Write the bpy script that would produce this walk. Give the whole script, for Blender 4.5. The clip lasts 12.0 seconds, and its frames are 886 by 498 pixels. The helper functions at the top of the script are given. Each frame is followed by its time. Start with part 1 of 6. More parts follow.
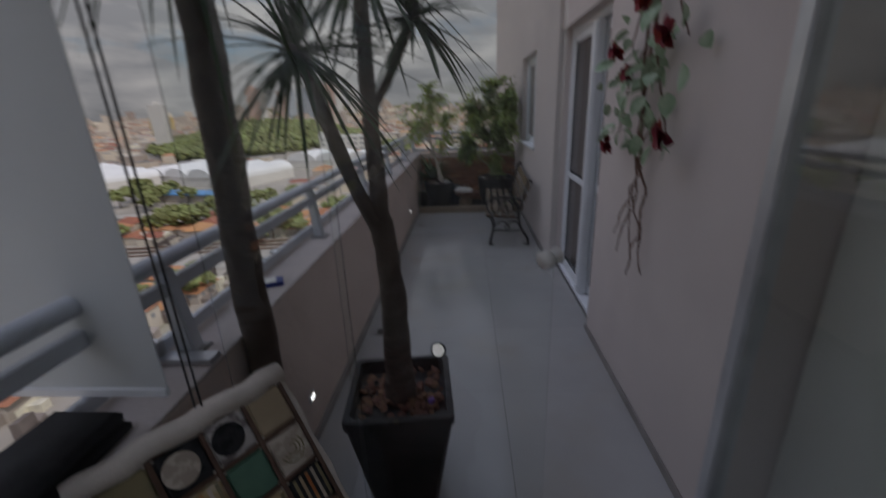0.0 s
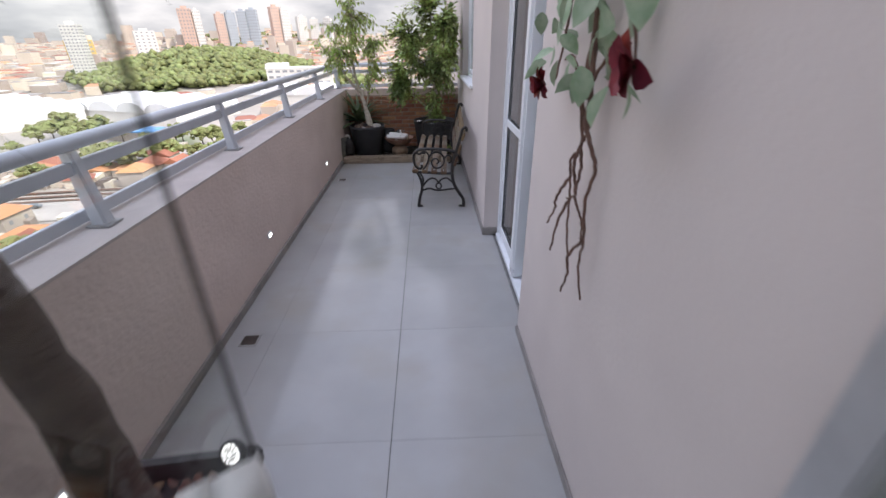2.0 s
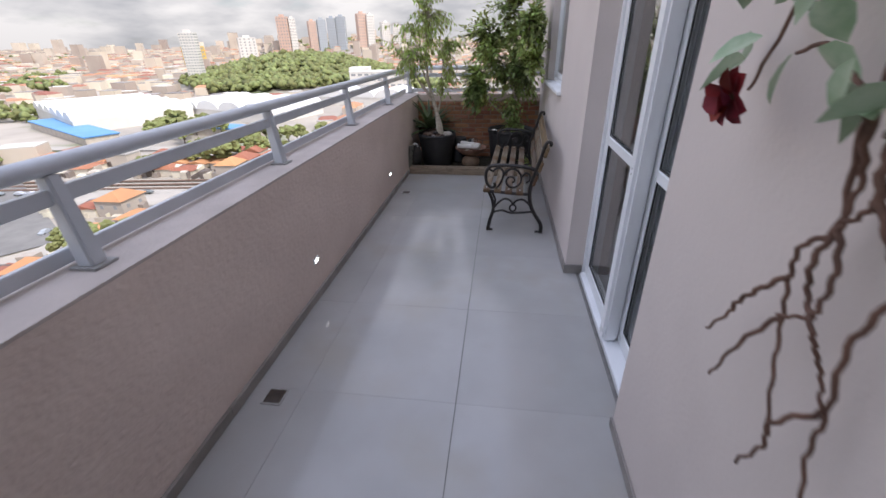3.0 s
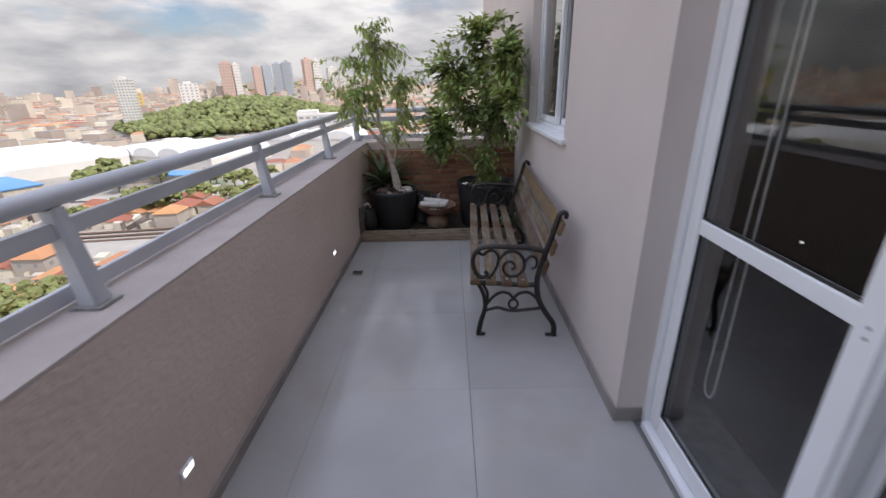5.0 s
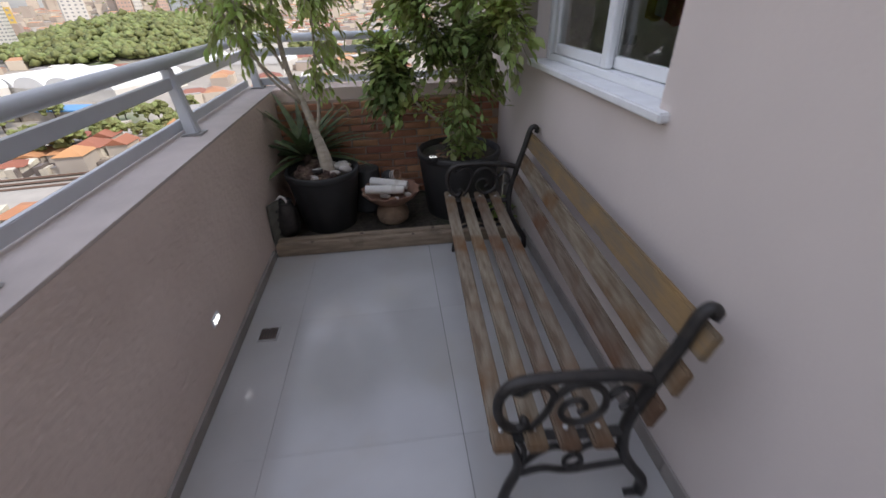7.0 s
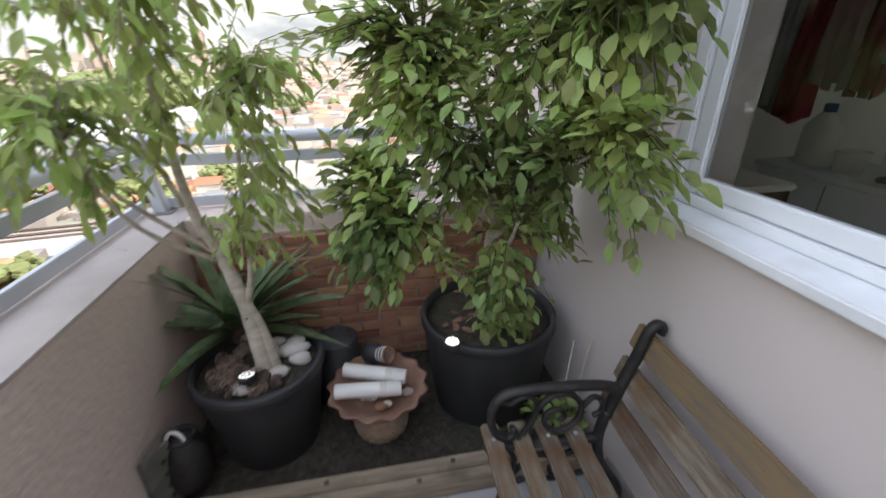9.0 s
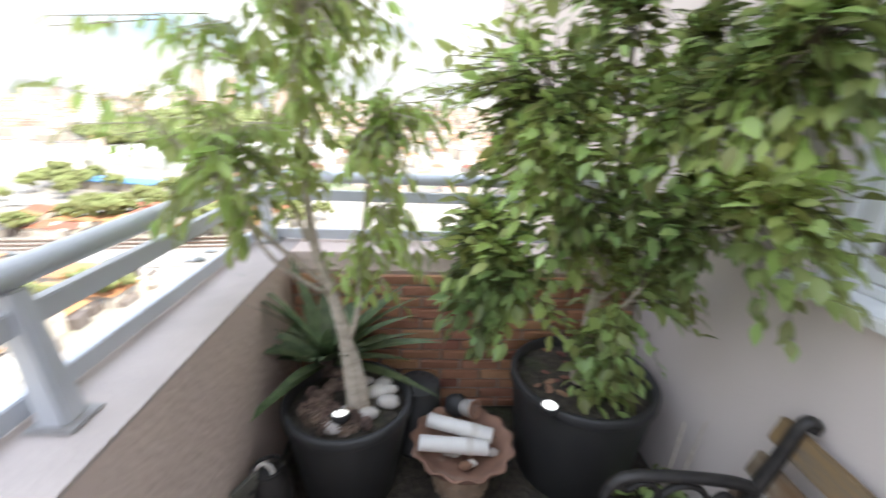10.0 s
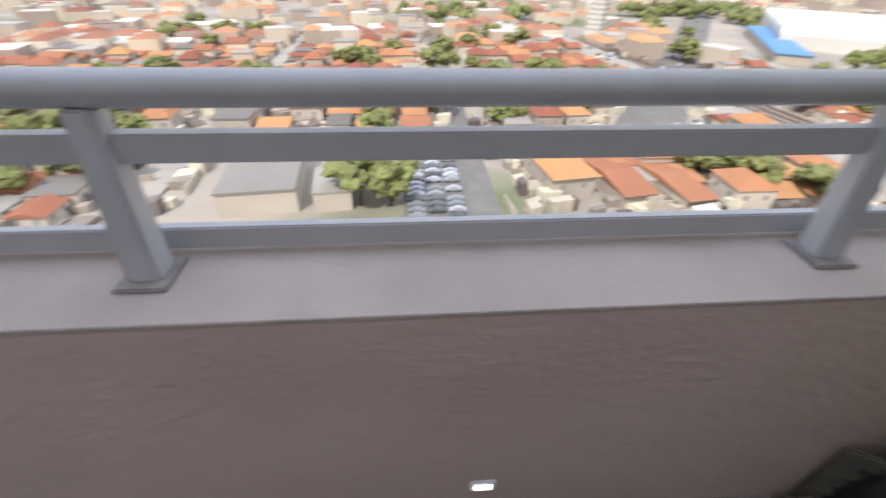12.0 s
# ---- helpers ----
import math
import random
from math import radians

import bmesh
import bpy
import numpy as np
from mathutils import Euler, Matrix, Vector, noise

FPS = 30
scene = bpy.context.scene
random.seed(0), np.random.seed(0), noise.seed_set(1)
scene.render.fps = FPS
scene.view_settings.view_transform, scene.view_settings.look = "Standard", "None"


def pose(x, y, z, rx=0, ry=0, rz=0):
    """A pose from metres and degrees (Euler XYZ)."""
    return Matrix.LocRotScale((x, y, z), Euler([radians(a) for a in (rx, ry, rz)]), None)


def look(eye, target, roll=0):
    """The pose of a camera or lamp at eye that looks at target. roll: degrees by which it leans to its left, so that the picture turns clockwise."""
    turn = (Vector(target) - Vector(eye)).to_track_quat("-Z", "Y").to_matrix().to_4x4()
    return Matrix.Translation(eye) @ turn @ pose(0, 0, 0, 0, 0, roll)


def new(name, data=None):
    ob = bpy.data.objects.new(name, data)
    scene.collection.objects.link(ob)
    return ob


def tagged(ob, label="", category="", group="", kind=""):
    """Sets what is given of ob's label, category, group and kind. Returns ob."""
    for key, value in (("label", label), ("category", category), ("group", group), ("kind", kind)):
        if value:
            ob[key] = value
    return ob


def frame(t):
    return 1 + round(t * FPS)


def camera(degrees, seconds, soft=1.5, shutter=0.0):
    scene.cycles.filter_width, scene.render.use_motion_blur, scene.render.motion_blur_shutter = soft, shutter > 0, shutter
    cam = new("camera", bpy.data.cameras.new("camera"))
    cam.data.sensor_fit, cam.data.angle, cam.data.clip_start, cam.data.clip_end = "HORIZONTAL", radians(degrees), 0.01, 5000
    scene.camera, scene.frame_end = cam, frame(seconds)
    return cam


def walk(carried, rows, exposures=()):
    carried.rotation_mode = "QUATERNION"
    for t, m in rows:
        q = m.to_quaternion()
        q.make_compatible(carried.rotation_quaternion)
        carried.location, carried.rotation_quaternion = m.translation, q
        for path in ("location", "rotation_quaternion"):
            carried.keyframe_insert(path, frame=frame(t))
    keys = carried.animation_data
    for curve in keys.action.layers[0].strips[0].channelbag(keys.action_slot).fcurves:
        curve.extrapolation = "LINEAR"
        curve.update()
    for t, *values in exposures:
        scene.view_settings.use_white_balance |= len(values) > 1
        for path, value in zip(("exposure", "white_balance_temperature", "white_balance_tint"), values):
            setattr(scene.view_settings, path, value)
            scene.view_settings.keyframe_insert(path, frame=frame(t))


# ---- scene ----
cam = camera(94.2, 12.0, 1.5, 0.5)
PATH = [
    (0, (0.27, 0.258, 1.638), (0.146, 2.145, 0.988), -2.3),
    (0.5, (0.322, 0.249, 1.525), (0.41, 1.993, 0.551), -3.0),
    (1, (0.488, 0.456, 1.46), (0.502, 2.104, 0.327), -3.7),
    (1.5, (0.616, 0.811, 1.515), (0.595, 2.509, 0.457), -3.5),
    (2, (0.653, 1.138, 1.551), (0.711, 2.917, 0.639), -0.6),
    (2.5, (0.64, 1.46, 1.529), (0.384, 3.214, 0.603), -1.0),
    (4.5, (0.454, 2.529, 1.487), (0.312, 4.391, 0.771), -2.3),
    (5, (0.386, 2.939, 1.464), (0.341, 4.796, 0.723), -1.8),
    (5.5, (0.352, 3.336, 1.461), (0.285, 5.186, 0.704), -3.2),
    (6, (0.371, 3.731, 1.429), (0.308, 5.476, 0.453), -1.3),
    (6.5, (0.306, 4.082, 1.42), (0.433, 5.777, 0.366), -2.8),
    (8.5, (0.287, 5.554, 1.498), (0.529, 7.321, 0.593), -1.0),
    (9, (0.274, 5.823, 1.514), (0.595, 7.612, 0.68), -0.7),
    (9.5, (0.214, 5.959, 1.566), (0.678, 7.732, 0.764), -1.1),
    (10, (0.056, 5.878, 1.528), (0.159, 7.77, 0.888), 2.2),
    (10.5, (0.036, 5.813, 1.496), (-0.637, 7.522, 0.704), 1.1),
    (11, (-0.046, 5.788, 1.45), (-1.193, 7.169, 0.567), 0.2),
    (11.5, (-0.041, 5.846, 1.411), (-1.56, 6.597, 0.349), 4.9),
    (12, (-0.062, 5.777, 1.384), (-1.665, 5.922, 0.197), 1.4),
]
EXPOSURES = [(0, -1.44, 6430, 14), (0.5, -0.6, 6450, 14), (1, 0.03, 6470, 14), (1.5, 0.34, 6430, 14), (2.5, 0.21, 6410, 14), (4.5, -0.08, 6430, 14), (5.5, -0.14, 6470, 14), (6.5, -0.2, 6560, 13),
             (8.5, 0.46, 6390, 10), (9.5, 0.84, 6530, 7), (10, 1.08, 6520, 7), (10.5, 1.11, 6640, 8), (11, 0.48, 6620, 10), (11.5, 0.09, 6730, 11), (12, -0.07, 6700, 11)]
walk(cam, [(t, look(eye, target, roll)) for t, eye, target, roll in PATH], EXPOSURES)

# ---- world, sun ----
SUN_EL = radians(50)      # sun stands behind the building, to the east-south-east
sun = new("sun", bpy.data.lights.new("sun", "SUN"))
sun.data.energy, sun.data.angle, sun.data.color = 3.6, radians(0.6), (1.0, 0.93, 0.82)
sun_way = Vector((math.cos(SUN_EL) * 0.86, -math.cos(SUN_EL) * 0.5, math.sin(SUN_EL)))
sun.matrix_world = look(sun_way * 50, (0, 0, 0))

world = bpy.data.worlds.new("sky")
world.use_nodes = True
scene.world = world
wn, wl = world.node_tree.nodes, world.node_tree.links
wn.clear()
w_out = wn.new("ShaderNodeOutputWorld")
w_bg = wn.new("ShaderNodeBackground")
w_bg.inputs["Strength"].default_value = 0.13
w_sky = wn.new("ShaderNodeTexSky")
w_sky.sky_type, w_sky.sun_disc = "NISHITA", False
w_sky.sun_elevation, w_sky.sun_rotation = SUN_EL, radians(120)
w_sky.dust_density = 2.0
w_co = wn.new("ShaderNodeTexCoord")
w_map = wn.new("ShaderNodeMapping")
w_map.inputs["Scale"].default_value = (2.2, 2.2, 7.5)
w_noise = wn.new("ShaderNodeTexNoise")
w_noise.inputs["Scale"].default_value, w_noise.inputs["Detail"].default_value = 1.7, 9
w_noise.inputs["Roughness"].default_value = 0.55
w_ramp = wn.new("ShaderNodeValToRGB")
w_ramp.color_ramp.elements[0].position, w_ramp.color_ramp.elements[1].position = 0.30, 0.45
w_noise2 = wn.new("ShaderNodeTexNoise")
w_noise2.inputs["Scale"].default_value, w_noise2.inputs["Detail"].default_value = 2.6, 8
w_tone = wn.new("ShaderNodeValToRGB")
w_tone.color_ramp.elements[0].position, w_tone.color_ramp.elements[1].position = 0.38, 0.62
w_tone.color_ramp.elements[0].color, w_tone.color_ramp.elements[1].color = (9.4, 9.7, 10.2, 1), (16.4, 16.3, 16.1, 1)
w_mix = wn.new("ShaderNodeMix")
w_mix.data_type = "RGBA"
wl.new(w_co.outputs["Generated"], w_map.inputs["Vector"])
wl.new(w_map.outputs["Vector"], w_noise.inputs["Vector"])
wl.new(w_map.outputs["Vector"], w_noise2.inputs["Vector"])
wl.new(w_noise.outputs["Fac"], w_ramp.inputs["Fac"])
wl.new(w_noise2.outputs["Fac"], w_tone.inputs["Fac"])
wl.new(w_ramp.outputs["Color"], w_mix.inputs["Factor"])
wl.new(w_sky.outputs["Color"], w_mix.inputs["A"])
w_sep = wn.new("ShaderNodeSeparateXYZ")
w_rise = wn.new("ShaderNodeMapRange")             # an overcast sky is about three times brighter overhead
w_rise.inputs["From Min"].default_value, w_rise.inputs["From Max"].default_value = 0.0, 1.0
w_rise.inputs["To Min"].default_value, w_rise.inputs["To Max"].default_value = 0.36, 1.08
w_gain = wn.new("ShaderNodeVectorMath")
w_gain.operation = "SCALE"
wl.new(w_co.outputs["Generated"], w_sep.inputs["Vector"])
wl.new(w_sep.outputs["Z"], w_rise.inputs["Value"])
wl.new(w_tone.outputs["Color"], w_gain.inputs["Vector"])
wl.new(w_rise.outputs["Result"], w_gain.inputs["Scale"])
w_thin = wn.new("ShaderNodeValToRGB")              # thin cloud lets more blue through overhead
w_thin.color_ramp.elements[0].position, w_thin.color_ramp.elements[1].position = 0.25, 0.75
w_thin.color_ramp.elements[0].color, w_thin.color_ramp.elements[1].color = (1.0, 0.99, 0.975, 1), (0.85, 0.93, 1.17, 1)
w_tint = wn.new("ShaderNodeVectorMath")
w_tint.operation = "MULTIPLY"
wl.new(w_sep.outputs["Z"], w_thin.inputs["Fac"])
wl.new(w_gain.outputs["Vector"], w_tint.inputs[0])
wl.new(w_thin.outputs["Color"], w_tint.inputs[1])
wl.new(w_tint.outputs["Vector"], w_mix.inputs["B"])
wl.new(w_mix.outputs["Result"], w_bg.inputs["Color"])
wl.new(w_bg.outputs["Background"], w_out.inputs["Surface"])


# ---- materials ----
def mat(name, col, col2=None, rough=0.6, metal=0.0, scale=6.0, bump=0.1, bscale=60.0, depth=0.004, vary=0.0, spec=0.5,
        stretch=(1, 1, 1), stain=None, island=0.0, soft=(0.35, 0.65), trans=0.0, sheen=0.0):
    """A procedural surface: two-tone noise, larger stains, fine relief, and a shift of tone from piece to piece."""
    m = bpy.data.materials.new(name)
    m.use_nodes = True
    n, l = m.node_tree.nodes, m.node_tree.links
    b = n["Principled BSDF"]
    b.inputs["Roughness"].default_value, b.inputs["Metallic"].default_value = rough, metal
    b.inputs["Specular IOR Level"].default_value = spec
    b.inputs["Sheen Weight"].default_value = sheen
    col2 = col2 or tuple(c * 0.82 for c in col)
    co = n.new("ShaderNodeTexCoord")
    mp = n.new("ShaderNodeMapping")
    mp.inputs["Scale"].default_value = stretch
    l.new(co.outputs["Object"], mp.inputs["Vector"])
    a = n.new("ShaderNodeTexNoise")
    a.inputs["Scale"].default_value, a.inputs["Detail"].default_value = scale, 6
    l.new(mp.outputs["Vector"], a.inputs["Vector"])
    r = n.new("ShaderNodeValToRGB")
    r.color_ramp.elements[0].position, r.color_ramp.elements[1].position = soft
    r.color_ramp.elements[0].color, r.color_ramp.elements[1].color = (*col, 1), (*col2, 1)
    l.new(a.outputs["Fac"], r.inputs["Fac"])
    tone = r.outputs["Color"]
    if stain:
        s = n.new("ShaderNodeTexNoise")
        s.inputs["Scale"].default_value, s.inputs["Detail"].default_value = stain[1], 4
        l.new(co.outputs["Object"], s.inputs["Vector"])
        sr = n.new("ShaderNodeValToRGB")
        sr.color_ramp.elements[0].position, sr.color_ramp.elements[1].position = stain[2], stain[2] + 0.16
        l.new(s.outputs["Fac"], sr.inputs["Fac"])
        x = n.new("ShaderNodeMix")
        x.data_type = "RGBA"
        l.new(sr.outputs["Color"], x.inputs["Factor"])
        l.new(tone, x.inputs["A"])
        x.inputs["B"].default_value = (*stain[0], 1)
        tone = x.outputs["Result"]
    if vary or island:
        h = n.new("ShaderNodeHueSaturation")
        src = n.new("ShaderNodeNewGeometry").outputs["Random Per Island"] if island else n.new("ShaderNodeObjectInfo").outputs["Random"]
        k = island or vary
        mr = n.new("ShaderNodeMapRange")
        mr.inputs["To Min"].default_value, mr.inputs["To Max"].default_value = 1 - k, 1 + k
        l.new(src, mr.inputs["Value"])
        l.new(mr.outputs["Result"], h.inputs["Value"])
        mh = n.new("ShaderNodeMapRange")
        mh.inputs["To Min"].default_value, mh.inputs["To Max"].default_value = 0.5 - k * 0.06, 0.5 + k * 0.06
        l.new(src, mh.inputs["Value"])
        l.new(mh.outputs["Result"], h.inputs["Hue"])
        l.new(tone, h.inputs["Color"])
        tone = h.outputs["Color"]
    l.new(tone, b.inputs["Base Color"])
    if trans:
        b.inputs["Subsurface Weight"].default_value = 0.0
        tr = n.new("ShaderNodeBsdfTranslucent")
        l.new(tone, tr.inputs["Color"])
        ms = n.new("ShaderNodeMixShader")
        ms.inputs["Fac"].default_value = trans
        l.new(b.outputs["BSDF"], ms.inputs[1])
        l.new(tr.outputs["BSDF"], ms.inputs[2])
        l.new(ms.outputs["Shader"], n["Material Output"].inputs["Surface"])
    if bump:
        f = n.new("ShaderNodeTexNoise")
        f.inputs["Scale"].default_value, f.inputs["Detail"].default_value = bscale, 5
        l.new(mp.outputs["Vector"], f.inputs["Vector"])
        u = n.new("ShaderNodeBump")
        u.inputs["Strength"].default_value, u.inputs["Distance"].default_value = bump, depth
        l.new(f.outputs["Fac"], u.inputs["Height"])
        l.new(u.outputs["Normal"], b.inputs["Normal"])
        if rough > 0.12:
            rr = n.new("ShaderNodeMapRange")
            rr.inputs["To Min"].default_value, rr.inputs["To Max"].default_value = rough - 0.08, min(1, rough + 0.1)
            l.new(a.outputs["Fac"], rr.inputs["Value"])
            l.new(rr.outputs["Result"], b.inputs["Roughness"])
    return m


def glass_mat(name, tint=(0.95, 0.98, 0.97)):
    m = bpy.data.materials.new(name)
    m.use_nodes = True
    b = m.node_tree.nodes["Principled BSDF"]
    b.inputs["Base Color"].default_value = (*tint, 1)
    b.inputs["Transmission Weight"].default_value, b.inputs["Roughness"].default_value, b.inputs["IOR"].default_value = 1.0, 0.0, 1.45
    return m


def glow_mat(name, col, power):
    m = bpy.data.materials.new(name)
    m.use_nodes = True
    b = m.node_tree.nodes["Principled BSDF"]
    b.inputs["Base Color"].default_value = (0.9, 0.9, 0.9, 1)
    b.inputs["Emission Color"].default_value, b.inputs["Emission Strength"].default_value = (*col, 1), power
    return m


M_STUCCO = mat("rough_plaster", (0.72, 0.605, 0.54), (0.66, 0.55, 0.49), rough=0.9, scale=3, bump=0.65, bscale=36, depth=0.010, spec=0.2, stretch=(1, 0.72, 1.1))
M_WALL = mat("smooth_plaster", (0.62, 0.555, 0.52), (0.58, 0.52, 0.49), rough=0.85, scale=1.6, bump=0.25, bscale=70, depth=0.004, spec=0.25, stain=((0.555, 0.495, 0.465), 0.9, 0.55))
M_LEDGE = mat("parapet_cap", (0.55, 0.49, 0.455), (0.475, 0.425, 0.395), rough=0.9, scale=5, bump=0.4, bscale=60, depth=0.005, spec=0.2)
M_TILE = mat("porcelain_tile", (0.385, 0.378, 0.368), (0.345, 0.338, 0.328), rough=0.13, scale=2.2, bump=0.06, bscale=90, depth=0.001, vary=0.035, spec=0.5, stain=((0.355, 0.338, 0.31), 2.0, 0.52))
M_GROUT = mat("grout", (0.20, 0.195, 0.185), (0.14, 0.135, 0.13), rough=0.9, scale=20)
M_SKIRT = mat("skirting_tile", (0.30, 0.275, 0.255), (0.235, 0.215, 0.20), rough=0.5, scale=7, bump=0.15, vary=0.06)
M_RAIL = mat("grey_paint", (0.56, 0.59, 0.63), (0.51, 0.54, 0.58), rough=0.36, scale=6, bump=0.08, bscale=120, depth=0.001)
M_PLATE = mat("weathered_grey_paint", (0.36, 0.36, 0.35), (0.27, 0.26, 0.25), rough=0.6, scale=25, bump=0.3)
M_ALU = mat("white_aluminium", (0.80, 0.82, 0.84), (0.76, 0.78, 0.80), rough=0.3, scale=4, bump=0.03)
M_ALU_GREY = mat("silver_aluminium", (0.55, 0.56, 0.57), (0.48, 0.49, 0.50), rough=0.35, metal=0.6, scale=8, bump=0.05)
M_BLACK = mat("black_rubber", (0.02, 0.02, 0.02), (0.03, 0.03, 0.03), rough=0.6, scale=15)
M_GLASS = glass_mat("clear_glass")
M_GLASS_DARK = glass_mat("window_glass", (0.93, 0.95, 0.94))
M_SILL = mat("white_stone", (0.78, 0.79, 0.80), (0.70, 0.71, 0.72), rough=0.45, scale=9, bump=0.1, stain=((0.62, 0.62, 0.60), 3.0, 0.6))
M_WOOD = mat("weathered_slat", (0.105, 0.076, 0.052), (0.205, 0.170, 0.130), rough=0.8, scale=9, bump=0.6, bscale=30, depth=0.003, vary=0.14, stretch=(6, 0.8, 6), stain=((0.115, 0.060, 0.028), 4.0, 0.50), spec=0.25)
M_WOOD_OCHRE = mat("ochre_slat", (0.21, 0.145, 0.072), (0.155, 0.125, 0.085), rough=0.75, scale=9, bump=0.6, bscale=30, depth=0.003, vary=0.1, stretch=(6, 0.8, 6), stain=((0.25, 0.165, 0.07), 3.0, 0.54), spec=0.25)
M_SLEEPER = mat("timber_sleeper", (0.30, 0.235, 0.165), (0.20, 0.155, 0.11), rough=0.85, scale=8, bump=0.7, bscale=22, depth=0.006, stretch=(0.8, 6, 6), stain=((0.12, 0.09, 0.06), 6, 0.6))
M_IRON = mat("cast_iron", (0.022, 0.021, 0.021), (0.04, 0.036, 0.033), rough=0.5, metal=0.35, scale=30, bump=0.5, bscale=120, depth=0.002)
M_POT = mat("black_plastic", (0.022, 0.022, 0.023), (0.03, 0.03, 0.03), rough=0.55, scale=10, bump=0.1)
M_POT_STONE = mat("charcoal_planter", (0.035, 0.035, 0.037), (0.055, 0.054, 0.052), rough=0.75, scale=12, bump=0.3, bscale=80)
M_SOIL = mat("dark_soil", (0.025, 0.02, 0.015), (0.06, 0.05, 0.035), rough=1, scale=30, bump=1, bscale=40, depth=0.02, stain=((0.03, 0.04, 0.015), 5, 0.55))
M_BARK_PALE = mat("pale_bark", (0.54, 0.48, 0.39), (0.38, 0.33, 0.26), rough=0.85, scale=14, bump=0.6, bscale=40, depth=0.004, stretch=(1, 1, 3))
M_BARK_DARK = mat("dark_bark", (0.065, 0.045, 0.035), (0.12, 0.09, 0.07), rough=0.95, scale=16, bump=1, bscale=26, depth=0.012, stretch=(1, 1, 2.5))
M_LEAF_A = mat("light_ficus_leaf", (0.43, 0.51, 0.16), (0.29, 0.37, 0.105), rough=0.4, scale=8, bump=0, island=0.42, trans=0.5)
M_LEAF_B = mat("dark_ficus_leaf", (0.37, 0.45, 0.155), (0.17, 0.23, 0.085), rough=0.36, scale=3, bump=0, island=0.5, trans=0.5, stain=((0.45, 0.52, 0.165), 2.4, 0.47))
M_AGAVE = mat("strap_leaf", (0.15, 0.20, 0.09), (0.075, 0.115, 0.05), rough=0.5, scale=8, bump=0.2, vary=0.25, stretch=(4, 4, 1), trans=0.1)
M_PALM = mat("dracaena_leaf", (0.045, 0.08, 0.03), (0.025, 0.05, 0.02), rough=0.45, scale=6, bump=0, island=0.4, trans=0.2)
M_BRICK = mat("old_brick", (0.48, 0.245, 0.155), (0.39, 0.195, 0.125), rough=0.9, scale=12, bump=0.6, bscale=60, vary=0.25, stain=((0.31, 0.22, 0.165), 7, 0.6), spec=0.2)
M_MORTAR = mat("brick_mortar", (0.42, 0.335, 0.275), (0.35, 0.275, 0.225), rough=1, scale=14, bump=0.6)
M_TERRA = mat("terracotta", (0.27, 0.15, 0.10), (0.20, 0.112, 0.078), rough=0.8, scale=14, bump=0.3, stain=((0.34, 0.25, 0.19), 9, 0.58))
M_CARVED = mat("carved_clay", (0.30, 0.21, 0.14), (0.22, 0.15, 0.10), rough=0.8, scale=20, bump=0.3)
M_CREAM = mat("cream_wax", (0.72, 0.70, 0.66), (0.66, 0.64, 0.60), rough=0.5, scale=10, bump=0.1)
M_STONE = mat("white_pebble", (0.62, 0.59, 0.54), (0.48, 0.44, 0.40), rough=0.7, scale=14, bump=0.2, vary=0.2)
M_CONE = mat("pine_cone", (0.30, 0.21, 0.165), (0.06, 0.04, 0.03), rough=0.85, scale=20, bump=0.5, vary=0.25)
M_CHIP = mat("bark_chip", (0.23, 0.115, 0.075), (0.14, 0.075, 0.05), rough=0.9, scale=25, bump=0.6, vary=0.35)
M_LED = glow_mat("led_lens", (1.0, 0.98, 0.95), 1.6)
M_LED_DIM = glow_mat("led_strip", (1.0, 0.98, 0.95), 5.0)
M_FABRIC_CREAM = mat("cream_canvas", (0.62, 0.55, 0.47), (0.52, 0.46, 0.39), rough=0.95, scale=12, bump=0.5, bscale=220, depth=0.002, sheen=0.2, spec=0.2)
M_BROWN_TRIM = mat("brown_ribbon", (0.13, 0.075, 0.05), (0.10, 0.06, 0.04), rough=0.9, scale=30, bump=0.3)
M_MAHOGANY = mat("red_brown_wood", (0.13, 0.04, 0.022), (0.085, 0.028, 0.016), rough=0.4, scale=5, bump=0.15, stretch=(1, 8, 1))
M_BLIND = mat("roller_blind", (0.78, 0.80, 0.80), (0.74, 0.76, 0.76), rough=0.8, scale=3, bump=0.15, bscale=200, trans=0.5)
M_INNER = mat("interior_paint", (0.74, 0.74, 0.71), (0.70, 0.70, 0.67), rough=0.8, scale=2, bump=0.05)
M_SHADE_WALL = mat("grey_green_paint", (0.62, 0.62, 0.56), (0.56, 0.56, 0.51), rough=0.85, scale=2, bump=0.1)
# near-black tone puts the unlit room's dimness into the colour
M_INNER_DARK = mat("dimmed_interior", (0.045, 0.036, 0.03), (0.03, 0.025, 0.021), rough=0.8, scale=4, bump=0.05, spec=0.15)


# ---- mesh helpers ----
def part(name, bm, material, parent=None, label="", smooth=False):
    me = bpy.data.meshes.new(name)
    bm.normal_update()
    bm.to_mesh(me)
    bm.free()
    me.materials.append(material)
    if smooth:
        me.shade_smooth()
    ob = new(name, me)
    ob.parent = parent
    if label:
        ob["label"] = label
    return ob


def thing(name, at, label, category, group="", rz=0.0):
    e = new(name)
    e.matrix_world = pose(*at, 0, 0, rz)
    e.empty_display_size = 0.05
    return tagged(e, label, category, group)


